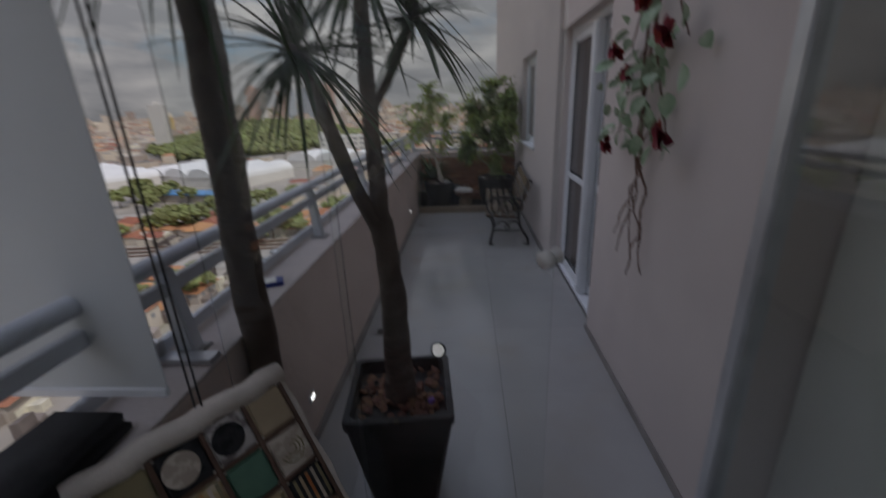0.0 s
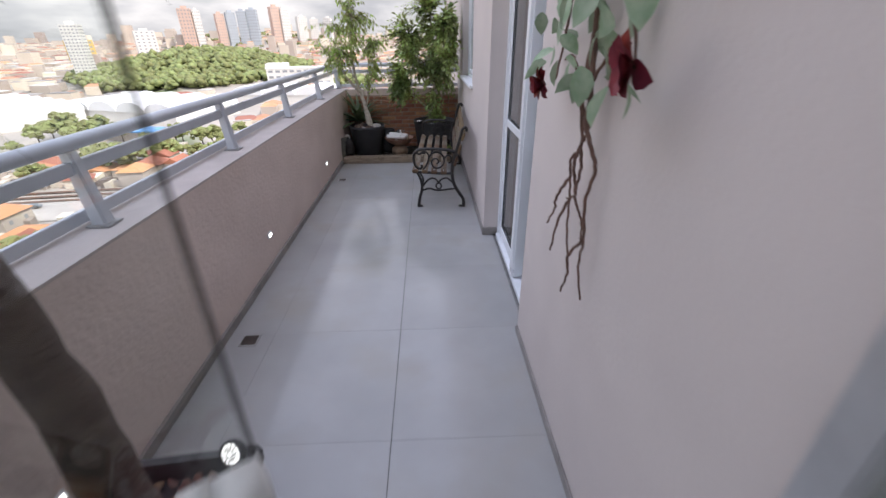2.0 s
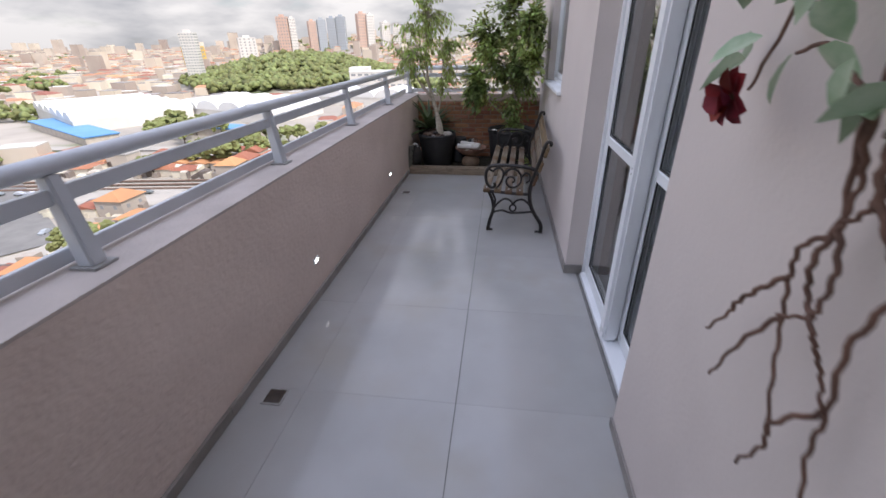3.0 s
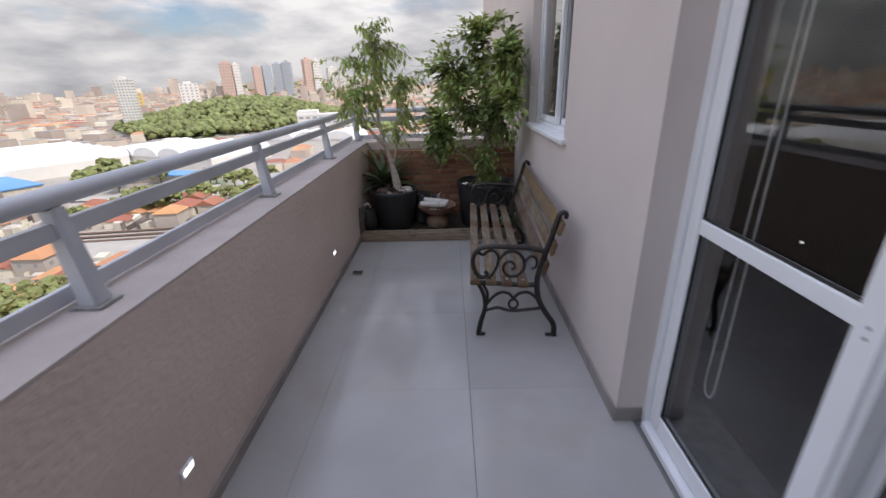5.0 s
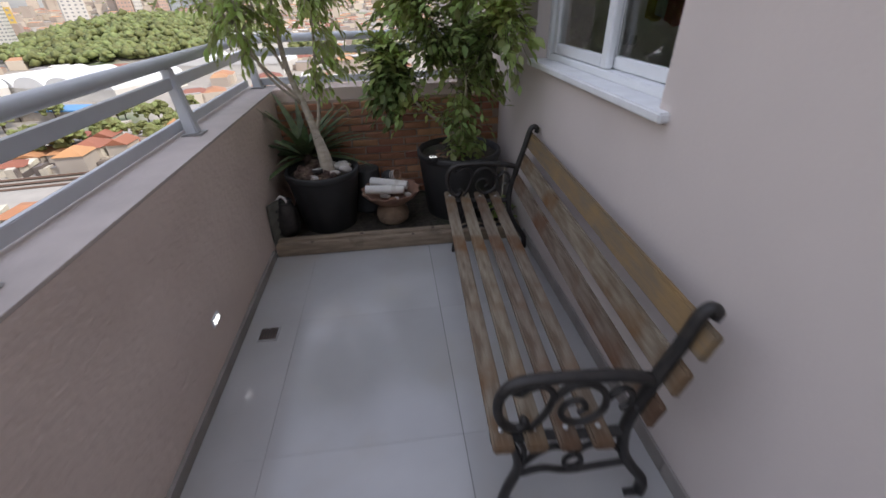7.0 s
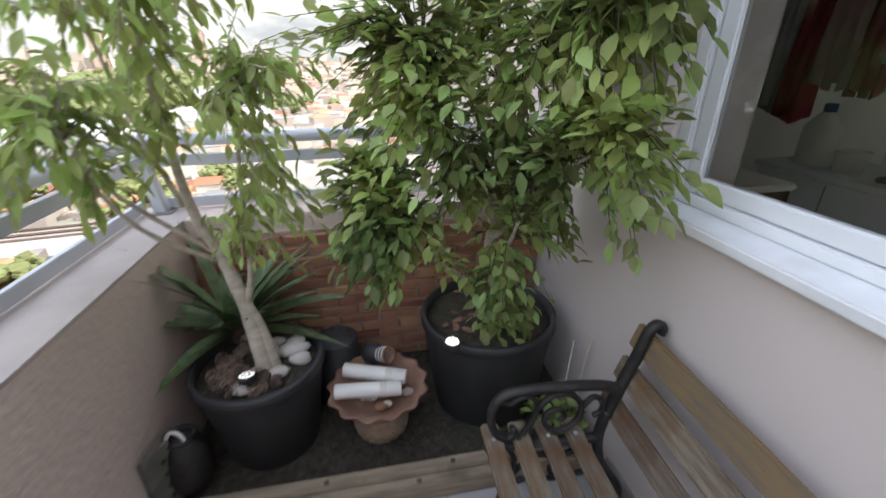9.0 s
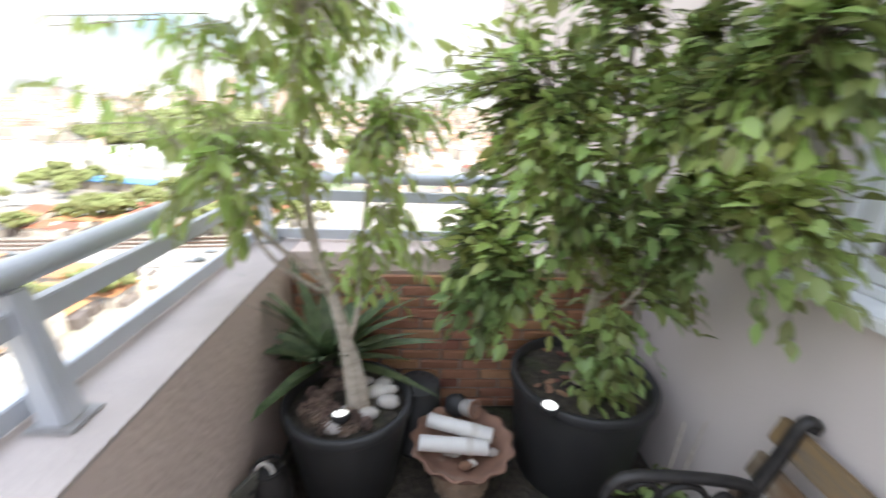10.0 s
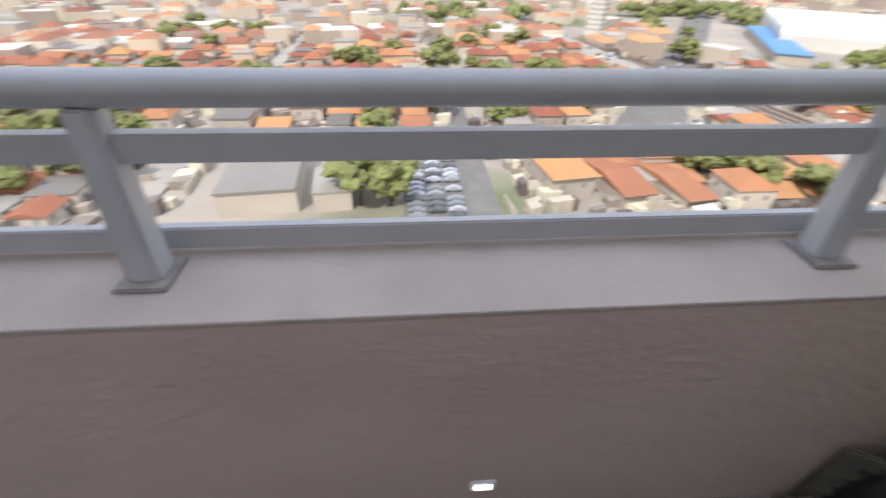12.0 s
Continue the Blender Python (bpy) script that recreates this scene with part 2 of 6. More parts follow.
def box(bm, lo, hi, bevel=0.0, m=None):
    vs = bmesh.ops.create_cube(bm, size=1)["verts"]
    s = Matrix.LocRotScale([(a + b) / 2 for a, b in zip(lo, hi)], None, [b - a for a, b in zip(lo, hi)])
    bmesh.ops.transform(bm, matrix=s, verts=vs)
    if bevel:
        es = list({e for v in vs for e in v.link_edges})
        vs = bmesh.ops.bevel(bm, geom=es, offset=bevel, segments=2, affect="EDGES", clamp_overlap=True)["verts"]
        vs = list({v for v in vs})
    if m is not None:
        seen = set()
        todo = [v for v in vs if v.is_valid]
        while todo:
            v = todo.pop()
            if v in seen:
                continue
            seen.add(v)
            todo += [e.other_vert(v) for e in v.link_edges]
        bmesh.ops.transform(bm, matrix=m, verts=list(seen))
    return bm


def boxes(*pairs, bevel=0.0):
    bm = bmesh.new()
    for lo, hi in pairs:
        box(bm, lo, hi, bevel)
    return bm


def spline(pts, n=6):
    """Points along a smooth curve through pts."""
    p = [Vector(q) for q in pts]
    if len(p) < 3:
        return p
    out = []
    for i in range(len(p) - 1):
        a, b, c, d = p[max(0, i - 1)], p[i], p[i + 1], p[min(len(p) - 1, i + 2)]
        for k in range(n):
            t = k / n
            out.append(0.5 * ((2 * b) + (c - a) * t + (2 * a - 5 * b + 4 * c - d) * t * t + (3 * b - a - 3 * c + d) * t ** 3))
    out.append(p[-1])
    return out


def tube(bm, pts, r0, r1=None, seg=8, flat=1.0, caps=True):
    """A tapering pipe along pts; flat squeezes its section across the curve's plane."""
    r1 = r0 if r1 is None else r1
    pts = [Vector(q) for q in pts]
    rings, side = [], None
    for i, q in enumerate(pts):
        d = (pts[min(i + 1, len(pts) - 1)] - pts[max(i - 1, 0)]).normalized()
        if side is None:
            ref = Vector((0, 1, 0)) if abs(d.y) < 0.9 else Vector((1, 0, 0))
            side = d.cross(ref).normalized()
        side = (side - d * side.dot(d)).normalized()
        up = d.cross(side)
        r = r0 + (r1 - r0) * i / max(1, len(pts) - 1)
        rings.append([bm.verts.new(q + side * math.cos(2 * math.pi * k / seg) * r + up * math.sin(2 * math.pi * k / seg) * r * flat) for k in range(seg)])
    for a, b in zip(rings, rings[1:]):
        for k in range(seg):
            bm.faces.new((a[k], a[(k + 1) % seg], b[(k + 1) % seg], b[k]))
    if caps:
        bm.faces.new(rings[0][::-1])
        bm.faces.new(rings[-1])
    return bm


def lathe(bm, profile, seg=32, at=(0, 0, 0), wave=None):
    """A body of revolution from (radius, height) pairs; wave(angle, i) scales a ring's radius."""
    rings = []
    for i, (r, z) in enumerate(profile):
        ring = []
        for k in range(seg):
            a = 2 * math.pi * k / seg
            q = r * (wave(a, i) if wave else 1)
            ring.append(bm.verts.new((at[0] + math.cos(a) * q, at[1] + math.sin(a) * q, at[2] + z)))
        rings.append(ring)
    for a, b in zip(rings, rings[1:]):
        for k in range(seg):
            bm.faces.new((a[k], a[(k + 1) % seg], b[(k + 1) % seg], b[k]))
    bm.faces.new(rings[0][::-1])
    bm.faces.new(rings[-1])
    return bm


def lump(bm, at, r, squash=(1, 1, 1), rough=0.25, sub=2, seed=0):
    vs = bmesh.ops.create_icosphere(bm, subdivisions=sub, radius=1)["verts"]
    for v in vs:
        k = 1 + rough * noise.noise(v.co * 1.3 + Vector((seed * 3.7, seed, 0)))
        v.co = Vector(at) + Vector([v.co[i] * squash[i] * r * k for i in range(3)])
    return bm


def structure(name, bm, material, label, category, smooth=False):
    return tagged(part(name, bm, material, None, "", smooth), label, category, kind="structure")


# ---- large structure: the balcony ----
X_PAR, X_OUT, Z_PAR = -0.553, -0.80, 0.885       # parapet: inner face, outer face, top
X_WALL, X_DOOR, X_BENCH = 1.15, 1.238, 1.12      # planes of the house wall along the walk
Y_TRACK, Y_END = 1.37, 7.70
Y_D0, Y_D1 = 3.08, 4.43                          # the door's recess
DECK = -3.0

structure("floor", boxes(((-0.80, -3.0, -0.25), (1.60, Y_END + 0.2, -0.006))), M_GROUT, "grey grout bed under the balcony tiles", "floor")
structure("parapet_west", boxes(((X_OUT, -3.0, -3.2), (X_PAR, Y_END + 0.22, Z_PAR - 0.012))), M_STUCCO, "low balcony wall in rough beige-grey stucco", "parapet")
structure("parapet_cap_west", boxes(((X_OUT - 0.01, -3.0, Z_PAR - 0.012), (X_PAR + 0.0004, Y_END + 0.22, Z_PAR)), bevel=0.0015), M_LEDGE, "smooth pale cap on the balcony wall", "parapet")
structure("wall_north", boxes(((X_PAR, Y_END, -3.2), (X_BENCH + 0.5, Y_END + 0.22, Z_PAR)), bevel=0.004), M_STUCCO, "low stucco end wall of the balcony", "wall")
structure("wall_east_near", boxes(((X_WALL, 1.45, 0.0), (X_WALL + 0.32, Y_D0, 3.0)), bevel=0.004), M_WALL, "smooth pale pinkish-beige house wall", "wall")
structure("wall_east_far", boxes(
    ((X_BENCH, Y_D1, 0.0), (X_BENCH + 0.32, 5.68, 3.0)),
    ((X_BENCH, 5.68, 0.0), (X_BENCH + 0.32, 6.935, 1.115)),
    ((X_BENCH, 5.68, 2.25), (X_BENCH + 0.32, 6.935, 3.0)),
    ((X_BENCH, 6.935, 0.0), (X_BENCH + 0.32, 12.5, 3.0))), M_WALL, "smooth pale beige house wall with a window", "wall")
structure("wall_east_lintel", boxes(((X_WALL, Y_D0, 2.25), (X_WALL + 0.32, Y_D1, 3.0))), M_WALL, "pale beige wall above the glass door", "wall")
# out-of-view height added so the house keeps the sun off the balcony
structure("wall_east_upper", boxes(((X_BENCH, -3.0, 3.0), (X_BENCH + 0.4, 12.5, 6.5))), M_WALL, "unseen upper house wall, raised to shade the balcony", "wall")
structure("tower_facade", boxes(((X_BENCH - 0.02, 7.95, -52.0), (X_BENCH + 14, 12.5, -0.02)), ((-0.78, -3.0, -52.0), (X_BENCH + 14, 7.9, -3.21))), M_WALL, "beige facade of the tower below the balcony", "building")

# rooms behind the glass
# walls, floor and ceiling coloured near-black to read as an unlit room
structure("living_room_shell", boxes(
    ((1.62, 2.4, -0.1), (5.6, 5.0, -0.004)), ((1.47, 2.3, 2.7), (5.6, 5.0, 2.8)), ((5.6, 2.3, -0.1), (5.7, 5.0, 2.8)), ((1.47, 2.3, -0.1), (5.6, 2.4, 2.7)), ((1.62, 4.94, 0.0), (5.6, 4.996, 2.7))), M_INNER_DARK, "living room behind the door, dimness put into near-black surfaces", "room")
# the gap in the east wall is an unseen opening added to brighten the room
structure("laundry_shell", boxes(
    ((1.62, 5.1, -0.1), (4.6, 8.6, -0.004)), ((1.47, 5.1, 2.7), (4.6, 8.6, 2.8)), ((4.6, 5.0, -0.1), (4.7, 5.2, 2.8)), ((4.6, 6.5, -0.1), (4.7, 8.6, 2.8)), ((4.6, 5.2, -0.1), (4.7, 6.5, 1.25)), ((4.6, 5.2, 2.2), (4.7, 6.5, 2.8)),
    ((1.47, 8.6, -0.1), (4.6, 8.7, 2.8)), ((1.47, 5.0, 0.0), (4.6, 5.1, 2.7))), M_INNER, "plain pale laundry room behind the window", "room")

# ---- sliding glass door ----
def sliding_door():
    d = thing("door_1", (X_DOOR, 0, 0), "white aluminium sliding door with clear glass panes", "door")
    d["kind"] = "structure"
    f = 0.045
    part("frame", boxes(((0, Y_D0 - 0.02, 0.0), (0.11, Y_D0 + f, 2.25)), ((0, Y_D1 - f, 0.0), (0.11, Y_D1, 2.25)), ((0, Y_D0 + f, 2.2), (0.11, Y_D1 - f, 2.25)), ((-0.02, Y_D0 + f, 0.0), (0.11, Y_D1 - f, 0.035)), bevel=0.004), M_ALU, d)
    for x, y0, y1, w0 in ((0.012, 3.605, Y_D1 - f, 0.092), (0.058, Y_D0 + f, 3.655, 0.078)):
        w = 0.07
        y_in = y0 + w0
        leaf = part("leaf", boxes(((x, y1 - w, 0.04), (x + 0.04, y1, 2.2)), ((x, y_in, 0.04), (x + 0.04, y1 - w, 0.125)), ((x, y_in, 2.13), (x + 0.04, y1 - w, 2.2)), ((x, y_in, 0.95), (x + 0.04, y1 - w, 1.005)), bevel=0.005), M_ALU, d)
        proud = 0.04 if x < 0.05 else 0.0
        part("stile", boxes(((x - proud, y0, 0.04), (x + 0.04, y_in, 2.2)), bevel=0.016 if proud else 0.005), M_ALU, leaf)
        for z0, z1 in ((0.125, 0.95), (1.005, 2.13)):
            g = part("pane", boxes(((x + 0.016, y_in, z0), (x + 0.022, y1 - w, z1))), M_GLASS_DARK, leaf)
            g.visible_shadow = False
            part("seal", boxes(((x + 0.006, y_in, z0), (x + 0.012, y_in + 0.008, z1)), ((x + 0.006, y1 - w - 0.008, z0), (x + 0.012, y1 - w, z1)), ((x + 0.006, y_in, z0), (x + 0.012, y1 - w, z0 + 0.008))), M_BLACK, leaf)
    for z in (0.965, 0.99):
        part("screw", lathe(bmesh.new(), ((0.005, 0.0), (0.005, 0.0015), (0.002, 0.002)), 10), M_PLATE, d).matrix_local = pose(-0.028, 3.65, z, 0, -90, 0)
    return d


sliding_door()
ch = thing("blind_chain", (1.40, 4.27, 0), "looped white bead chain of a raised blind behind the door", "blind chain")
part("bracket", boxes(((-0.02, -0.03, 2.19), (0.02, 0.03, 2.252)), bevel=0.004), M_ALU, ch)
part("chain", tube(bmesh.new(), [(0, -0.012, 2.2), (0, -0.02, 1.2), (0, -0.03, 0.42)] + [(0, -0.03 * math.cos(a * 0.314), 0.33 - 0.06 * math.sin(a * 0.314)) for a in range(11)] + [(0, 0.03, 0.42), (0, 0.02, 1.2), (0, 0.012, 2.2)], 0.0035, 0.0035, 6), M_CREAM, ch)


# ---- window over the bench ----
def bench_window():
    w = thing("window_1", (X_BENCH, 0, 0), "white aluminium sliding window over the bench", "window")
    w["kind"] = "structure"
    part("window_sill", boxes(((-0.035, 5.62, 1.085), (0.10, 6.955, 1.118)), bevel=0.006), M_SILL, w, "white stone sill")
    x = 0.07
    part("window_frame", boxes(((x, 5.68, 1.118), (x + 0.09, 5.73, 2.25)), ((x, 6.885, 1.118), (x + 0.09, 6.935, 2.25)), ((x, 5.73, 1.118), (x + 0.09, 6.885, 1.15)), ((x, 5.73, 2.2), (x + 0.09, 6.885, 2.25)), bevel=0.005), M_ALU, w)
    for dx, y0, y1 in ((0.012, 6.235, 6.88), (0.05, 5.735, 6.305)):
        s = x + dx
        sash = part("sash", boxes(((s, y0, 1.152), (s + 0.032, y0 + 0.055, 2.2)), ((s, y1 - 0.055, 1.152), (s + 0.032, y1, 2.2)), ((s, y0 + 0.055, 1.152), (s + 0.032, y1 - 0.055, 1.202)), ((s, y0 + 0.055, 2.145), (s + 0.032, y1 - 0.055, 2.2)), bevel=0.005), M_ALU, w)
        g = part("pane", boxes(((s + 0.013, y0 + 0.055, 1.202), (s + 0.018, y1 - 0.055, 2.145))), M_GLASS_DARK, sash)
        g.visible_shadow = False
    return w


bench_window()


# ---- railing ----
def railing():
    r = thing("guard_rail", (-0.708, 0, Z_PAR), "pale grey painted steel guard rail on the balcony wall", "railing")
    bm = tube(bmesh.new(), [(0, -3.0, 0.325), (0, 7.84, 0.325)], 0.028, seg=16)
    part("handrail", bm, M_RAIL, r, "", True)
    part("middle_bar", boxes(((-0.016, -3.0, 0.213), (0.014, 7.84, 0.261)), bevel=0.003), M_RAIL, r)
    part("lower_bar", boxes(((-0.060, -3.0, 0.012), (-0.036, 7.84, 0.060)), bevel=0.003), M_RAIL, r)
    bm = tube(bmesh.new(), [(0, 7.84, 0.325), (2.0, 7.84, 0.325)], 0.028, seg=16)
    part("handrail", bm, M_RAIL, r, "", True)
    part("middle_bar", boxes(((0.016, 7.826, 0.213), (2.0, 7.856, 0.261)), bevel=0.003), M_RAIL, r)
    part("lower_bar", boxes(((0.016, 7.86, 0.012), (2.0, 7.884, 0.060)), bevel=0.003), M_RAIL, r)
    first = None
    for y in (-2.5, -1.18, 0.13, 1.43, 2.74, 4.01, 5.30, 6.61, 7.84):
        if first is None:
            bm = boxes(((-0.022, -0.012, 0.006), (0.022, 0.012, 0.30)), bevel=0.004)
            for v in bm.verts:
                k = 1 + 0.35 * max(0, (0.16 - v.co.z) / 0.16)
                v.co.x = v.co.x * k + 0.028 * max(0.0, 1 - v.co.z / 0.26)       # the post leans out from its foot to the rail
                v.co.y *= 1.9 * k
            post = part("post", bm, M_RAIL, r)
            plate = part("base_plate", boxes(((-0.020, -0.045, 0.0), (0.078, 0.045, 0.009)), bevel=0.003), M_PLATE, post)
            post.location.y = y
            first = (post.data, plate.data)
        else:
            post = new("post", first[0])
            post.parent = r
            post.location.y = y
            plate = new("base_plate", first[1])
            plate.parent = post
    return r


railing()


# ---- glass partition, blind and porch round the start ----
def glass_partition():
    g = thing("glass_partition", (0, Y_TRACK, 0), "frameless sliding glass partition on a white floor track, one pane open", "glass partition")
    part("floor_track", boxes(((X_PAR + 0.01, -0.045, 0.0), (1.075, 0.045, 0.022)), bevel=0.004), M_ALU, g, "white aluminium floor track")
    part("head_track", boxes(((X_PAR + 0.01, -0.045, 2.42), (1.075, 0.045, 2.5)), bevel=0.004), M_ALU, g)
    part("sweep", boxes(((0.51, 0.0, 0.022), (1.07, 0.02, 0.034))), M_BLACK, g, "black rubber sweep strip")
    for x0, x1, y in ((X_PAR + 0.02, -0.10, 0.012), (-0.115, 0.51, -0.012)):
        p = part("pane", boxes(((x0, y - 0.004, 0.024), (x1, y + 0.004, 2.42)), bevel=0.001), M_GLASS, g)
        p.visible_shadow = False
    part("track_stop", tube(bmesh.new(), [(0.955, -0.075, 0.013), (0.95, -0.03, 0.03)], 0.011, 0.011, 10), M_ALU, g, "", True)
    part("track_stop", boxes(((0.60, -0.05, 0.0225), (0.62, -0.02, 0.034)), bevel=0.003), M_BLACK, g, "small black track stop")
    bm = bmesh.new()
    tube(bm, [(0.470, -0.052, 1.234), (0.490, -0.040, 1.236)], 0.026, seg=20)
    k = part("knob", bm, M_CREAM, g, "round cream pull knob", True)
    bm = tube(bmesh.new(), [(0.490, -0.039, 1.236), (0.519, -0.022, 1.240)], 0.023, seg=20)
    part("knob", bm, M_CREAM, g, "round cream pull knob", True)
    return g


glass_partition()


def side_glass():
    g = thing("side_glass", (1.13, 0, 0), "sliding glass side wall in silver aluminium tracks", "glass partition")
    part("floor_track", boxes(((-0.05, -2.9, 0.005), (-0.03, 1.44, 0.02)), ((-0.012, -2.9, 0.005), (0.012, 1.44, 0.02)), ((0.03, -2.9, 0.005), (0.05, 1.44, 0.02)), ((-0.05, -2.9, 0.0), (0.05, 1.44, 0.006))), M_ALU_GREY, g)
    part("head_track", boxes(((-0.05, -2.9, 2.42), (0.05, 1.44, 2.5))), M_ALU_GREY, g)
    part("jamb", boxes(((-0.045, 1.385, 0.02), (0.02, 1.445, 2.42)), bevel=0.006), M_ALU_GREY, g, "silver upright jamb")
    for y0, y1, x in ((0.795, 1.39, -0.02), (-0.3, 0.815, 0.02), (-2.9, -0.28, -0.02)):
        p = part("pane", boxes(((x - 0.004, y0, 0.022), (x + 0.004, y1, 2.42)), bevel=0.001), M_GLASS, g)
        p.visible_shadow = False
        part("edge_seal", boxes(((x - 0.005, y0 - 0.012, 0.022), (x + 0.005, y0 - 0.0005, 2.42))), M_BLACK, g)
    return g


side_glass()
structure("wall_porch_east", boxes(((1.34, -3.0, -0.002), (1.46, 1.44, 3.0))), M_SHADE_WALL, "plain grey wall behind the sliding side glass", "wall")
structure("wall_porch_south", boxes(((-0.8, -3.12, 0.0), (1.46, -3.0, 3.0))), M_INNER, "plain wall behind the walker", "wall")
# roof and beams are unseen; glass is assumed so sky light fills the porch
roof_pane = structure("ceiling", boxes(((-0.9, -3.12, 2.56), (1.46, 1.44, 2.572))), M_GLASS, "assumed clear glass roof over the porch, out of view", "ceiling")
roof_pane.visible_shadow = False
structure("trim", boxes(((-0.9, -3.12, 2.505), (1.46, -3.04, 2.559)), ((-0.9, 1.09, 2.505), (1.46, 1.15, 2.559)), ((-0.9, 1.36, 2.505), (1.46, 1.44, 2.559))), M_ALU, "assumed white aluminium beams under the unseen glass roof", "beam")


def wall_pane():
    w = thing("window_2", (0, Y_TRACK, Z_PAR), "fixed glass pane standing on the balcony wall", "window")
    w["kind"] = "structure"
    part("sill_track", boxes(((X_OUT + 0.02, -0.03, 0.0), (X_PAR - 0.005, 0.03, 0.02)), bevel=0.003), M_ALU_GREY, w)
    part("clamp", boxes(((X_OUT + 0.03, -0.014, 0.02), (X_OUT + 0.07, 0.014, 0.075)), bevel=0.003), M_ALU_GREY, w)
    p = part("pane", boxes(((X_OUT + 0.02, -0.004, 0.022), (-0.755, 0.004, 1.54))), M_GLASS, w)
    p.visible_shadow = False
    return w


wall_pane()


def roller_blind():
    b = thing("roller_blind", (-0.64, 1.12, 0), "narrow white roller blind let down beside the porch glass", "blind")
    part("fabric", boxes(((-0.42, -0.0015, 0.97), (0.115, 0.0015, 2.45))), M_BLIND, b)
    part("bottom_bar", boxes(((-0.42, -0.008, 0.945), (0.115, 0.008, 0.972)), bevel=0.003), M_ALU, b)
    part("roller", tube(bmesh.new(), [(-0.43, 0, 2.45), (0.13, 0, 2.45)], 0.03, seg=14), M_ALU, b, "", True)
    for x in (-0.43, 0.11):
        part("bracket", boxes(((x, -0.012, 2.45), (x + 0.02, 0.012, 2.506))), M_ALU_GREY, b)
    for x in (0.165, 0.185):
        part("cord", tube(bmesh.new(), [(x, 0, 2.5), (x + 0.01, 0.0, 0.90)], 0.003, seg=6), M_BLACK, b)
    return b


roller_blind()


# ---- bench ----
def garden_bench():
    b = thing("garden_bench", (0, 0, 0), "weathered wooden slat bench with scrolled black cast-iron ends, against the wall", "bench")
    y0, y1 = 5.07, 6.79
    for i, x in enumerate((0.553, 0.646, 0.738, 0.832)):
        bm = boxes(((-0.030, y0, -0.012), (0.030, y1, 0.012)), bevel=0.006)
        s = part("seat_slat", bm, M_WOOD, b)
        s.matrix_local = pose(x, 0, 0.388 - 0.006 * i, 0, 2.5, 0)
    for i, (x, z) in enumerate(((0.935, 0.478), (0.972, 0.595), (1.006, 0.715))):
        bm = boxes(((-0.011, y0, -0.041), (0.011, y1, 0.041)), bevel=0.006)
        s = part("back_slat", bm, M_WOOD_OCHRE if i == 2 else M_WOOD, b)
        s.matrix_local = pose(x + 0.016, 0, z, 0, 17, 0)
    curves = (
        ("front_leg", ((0.573, 0.012), (0.588, 0.10), (0.613, 0.20), (0.602, 0.29), (0.568, 0.362)), 0.017, 0.013),
        ("front_leg_strand", ((0.613, 0.21), (0.628, 0.29), (0.600, 0.355)), 0.010, 0.009),
        ("front_foot", ((0.560, 0.012), (0.585, 0.011), (0.615, 0.010)), 0.013, 0.010),
        ("back_leg", ((1.035, 0.014), (1.028, 0.085), (0.970, 0.175), (0.930, 0.26), (0.915, 0.37), (0.93, 0.47)), 0.018, 0.017),
        ("back_foot", ((1.048, 0.012), (1.02, 0.011), (0.985, 0.010)), 0.013, 0.010),
        ("back_post", ((0.93, 0.45), (0.955, 0.56), (0.99, 0.68), (1.012, 0.770), (1.034, 0.795), (1.054, 0.782), (1.050, 0.760)), 0.019, 0.013),
        ("stretcher", ((0.622, 0.178), (0.69, 0.196), (0.745, 0.18), (0.79, 0.176), (0.85, 0.182), (0.955, 0.196)), 0.010, 0.010),
        ("brace", ((0.618, 0.215), (0.665, 0.275), (0.71, 0.302), (0.755, 0.29), (0.782, 0.255)), 0.010, 0.009),
        ("brace", ((0.945, 0.225), (0.905, 0.275), (0.86, 0.302), (0.81, 0.29), (0.782, 0.255)), 0.010, 0.009),
        ("ring", tuple((0.782 + 0.027 * math.cos(a * 0.7854), 0.222 + 0.03 * math.sin(a * 0.7854)) for a in range(9)), 0.008, 0.008),
        ("seat_rail", ((0.525, 0.368), (0.66, 0.362), (0.80, 0.352), (0.925, 0.352)), 0.015, 0.015),
        ("armrest", ((0.945, 0.565), (0.88, 0.582), (0.78, 0.592), (0.66, 0.595), (0.585, 0.585), (0.548, 0.545), (0.540, 0.49), (0.556, 0.43), (0.595, 0.400), (0.622, 0.418), (0.612, 0.440)), 0.017, 0.012),
        ("heart_scroll", ((0.568, 0.560), (0.600, 0.545), (0.625, 0.565), (0.660, 0.568), (0.688, 0.530), (0.678, 0.470), (0.650, 0.415), (0.625, 0.385)), 0.010, 0.009),
        ("scroll", ((0.690, 0.515), (0.735, 0.560), (0.790, 0.560), (0.832, 0.515), (0.835, 0.455), (0.795, 0.412), (0.745, 0.412), (0.716, 0.450), (0.728, 0.492), (0.766, 0.498), (0.784, 0.468), (0.765, 0.448)), 0.011, 0.008),
        ("corner_scroll", ((0.840, 0.500), (0.872, 0.535), (0.905, 0.515), (0.905, 0.470), (0.880, 0.455)), 0.009, 0.008),
    )
    made = {}
    for k, y in enumerate((5.13, 6.72)):
        for j, (name, pts, r0, r1) in enumerate(curves):
            if k == 0:
                o = part(name, tube(bmesh.new(), spline([(x, 0, z) for x, z in pts], 5), r0 * 0.95, r1 * 0.95, 8, 1.25), M_IRON, b, "", True)
                made[j] = o.data
            else:
                o = new(name, made[j])
                o.parent = b
            o.location.y = y
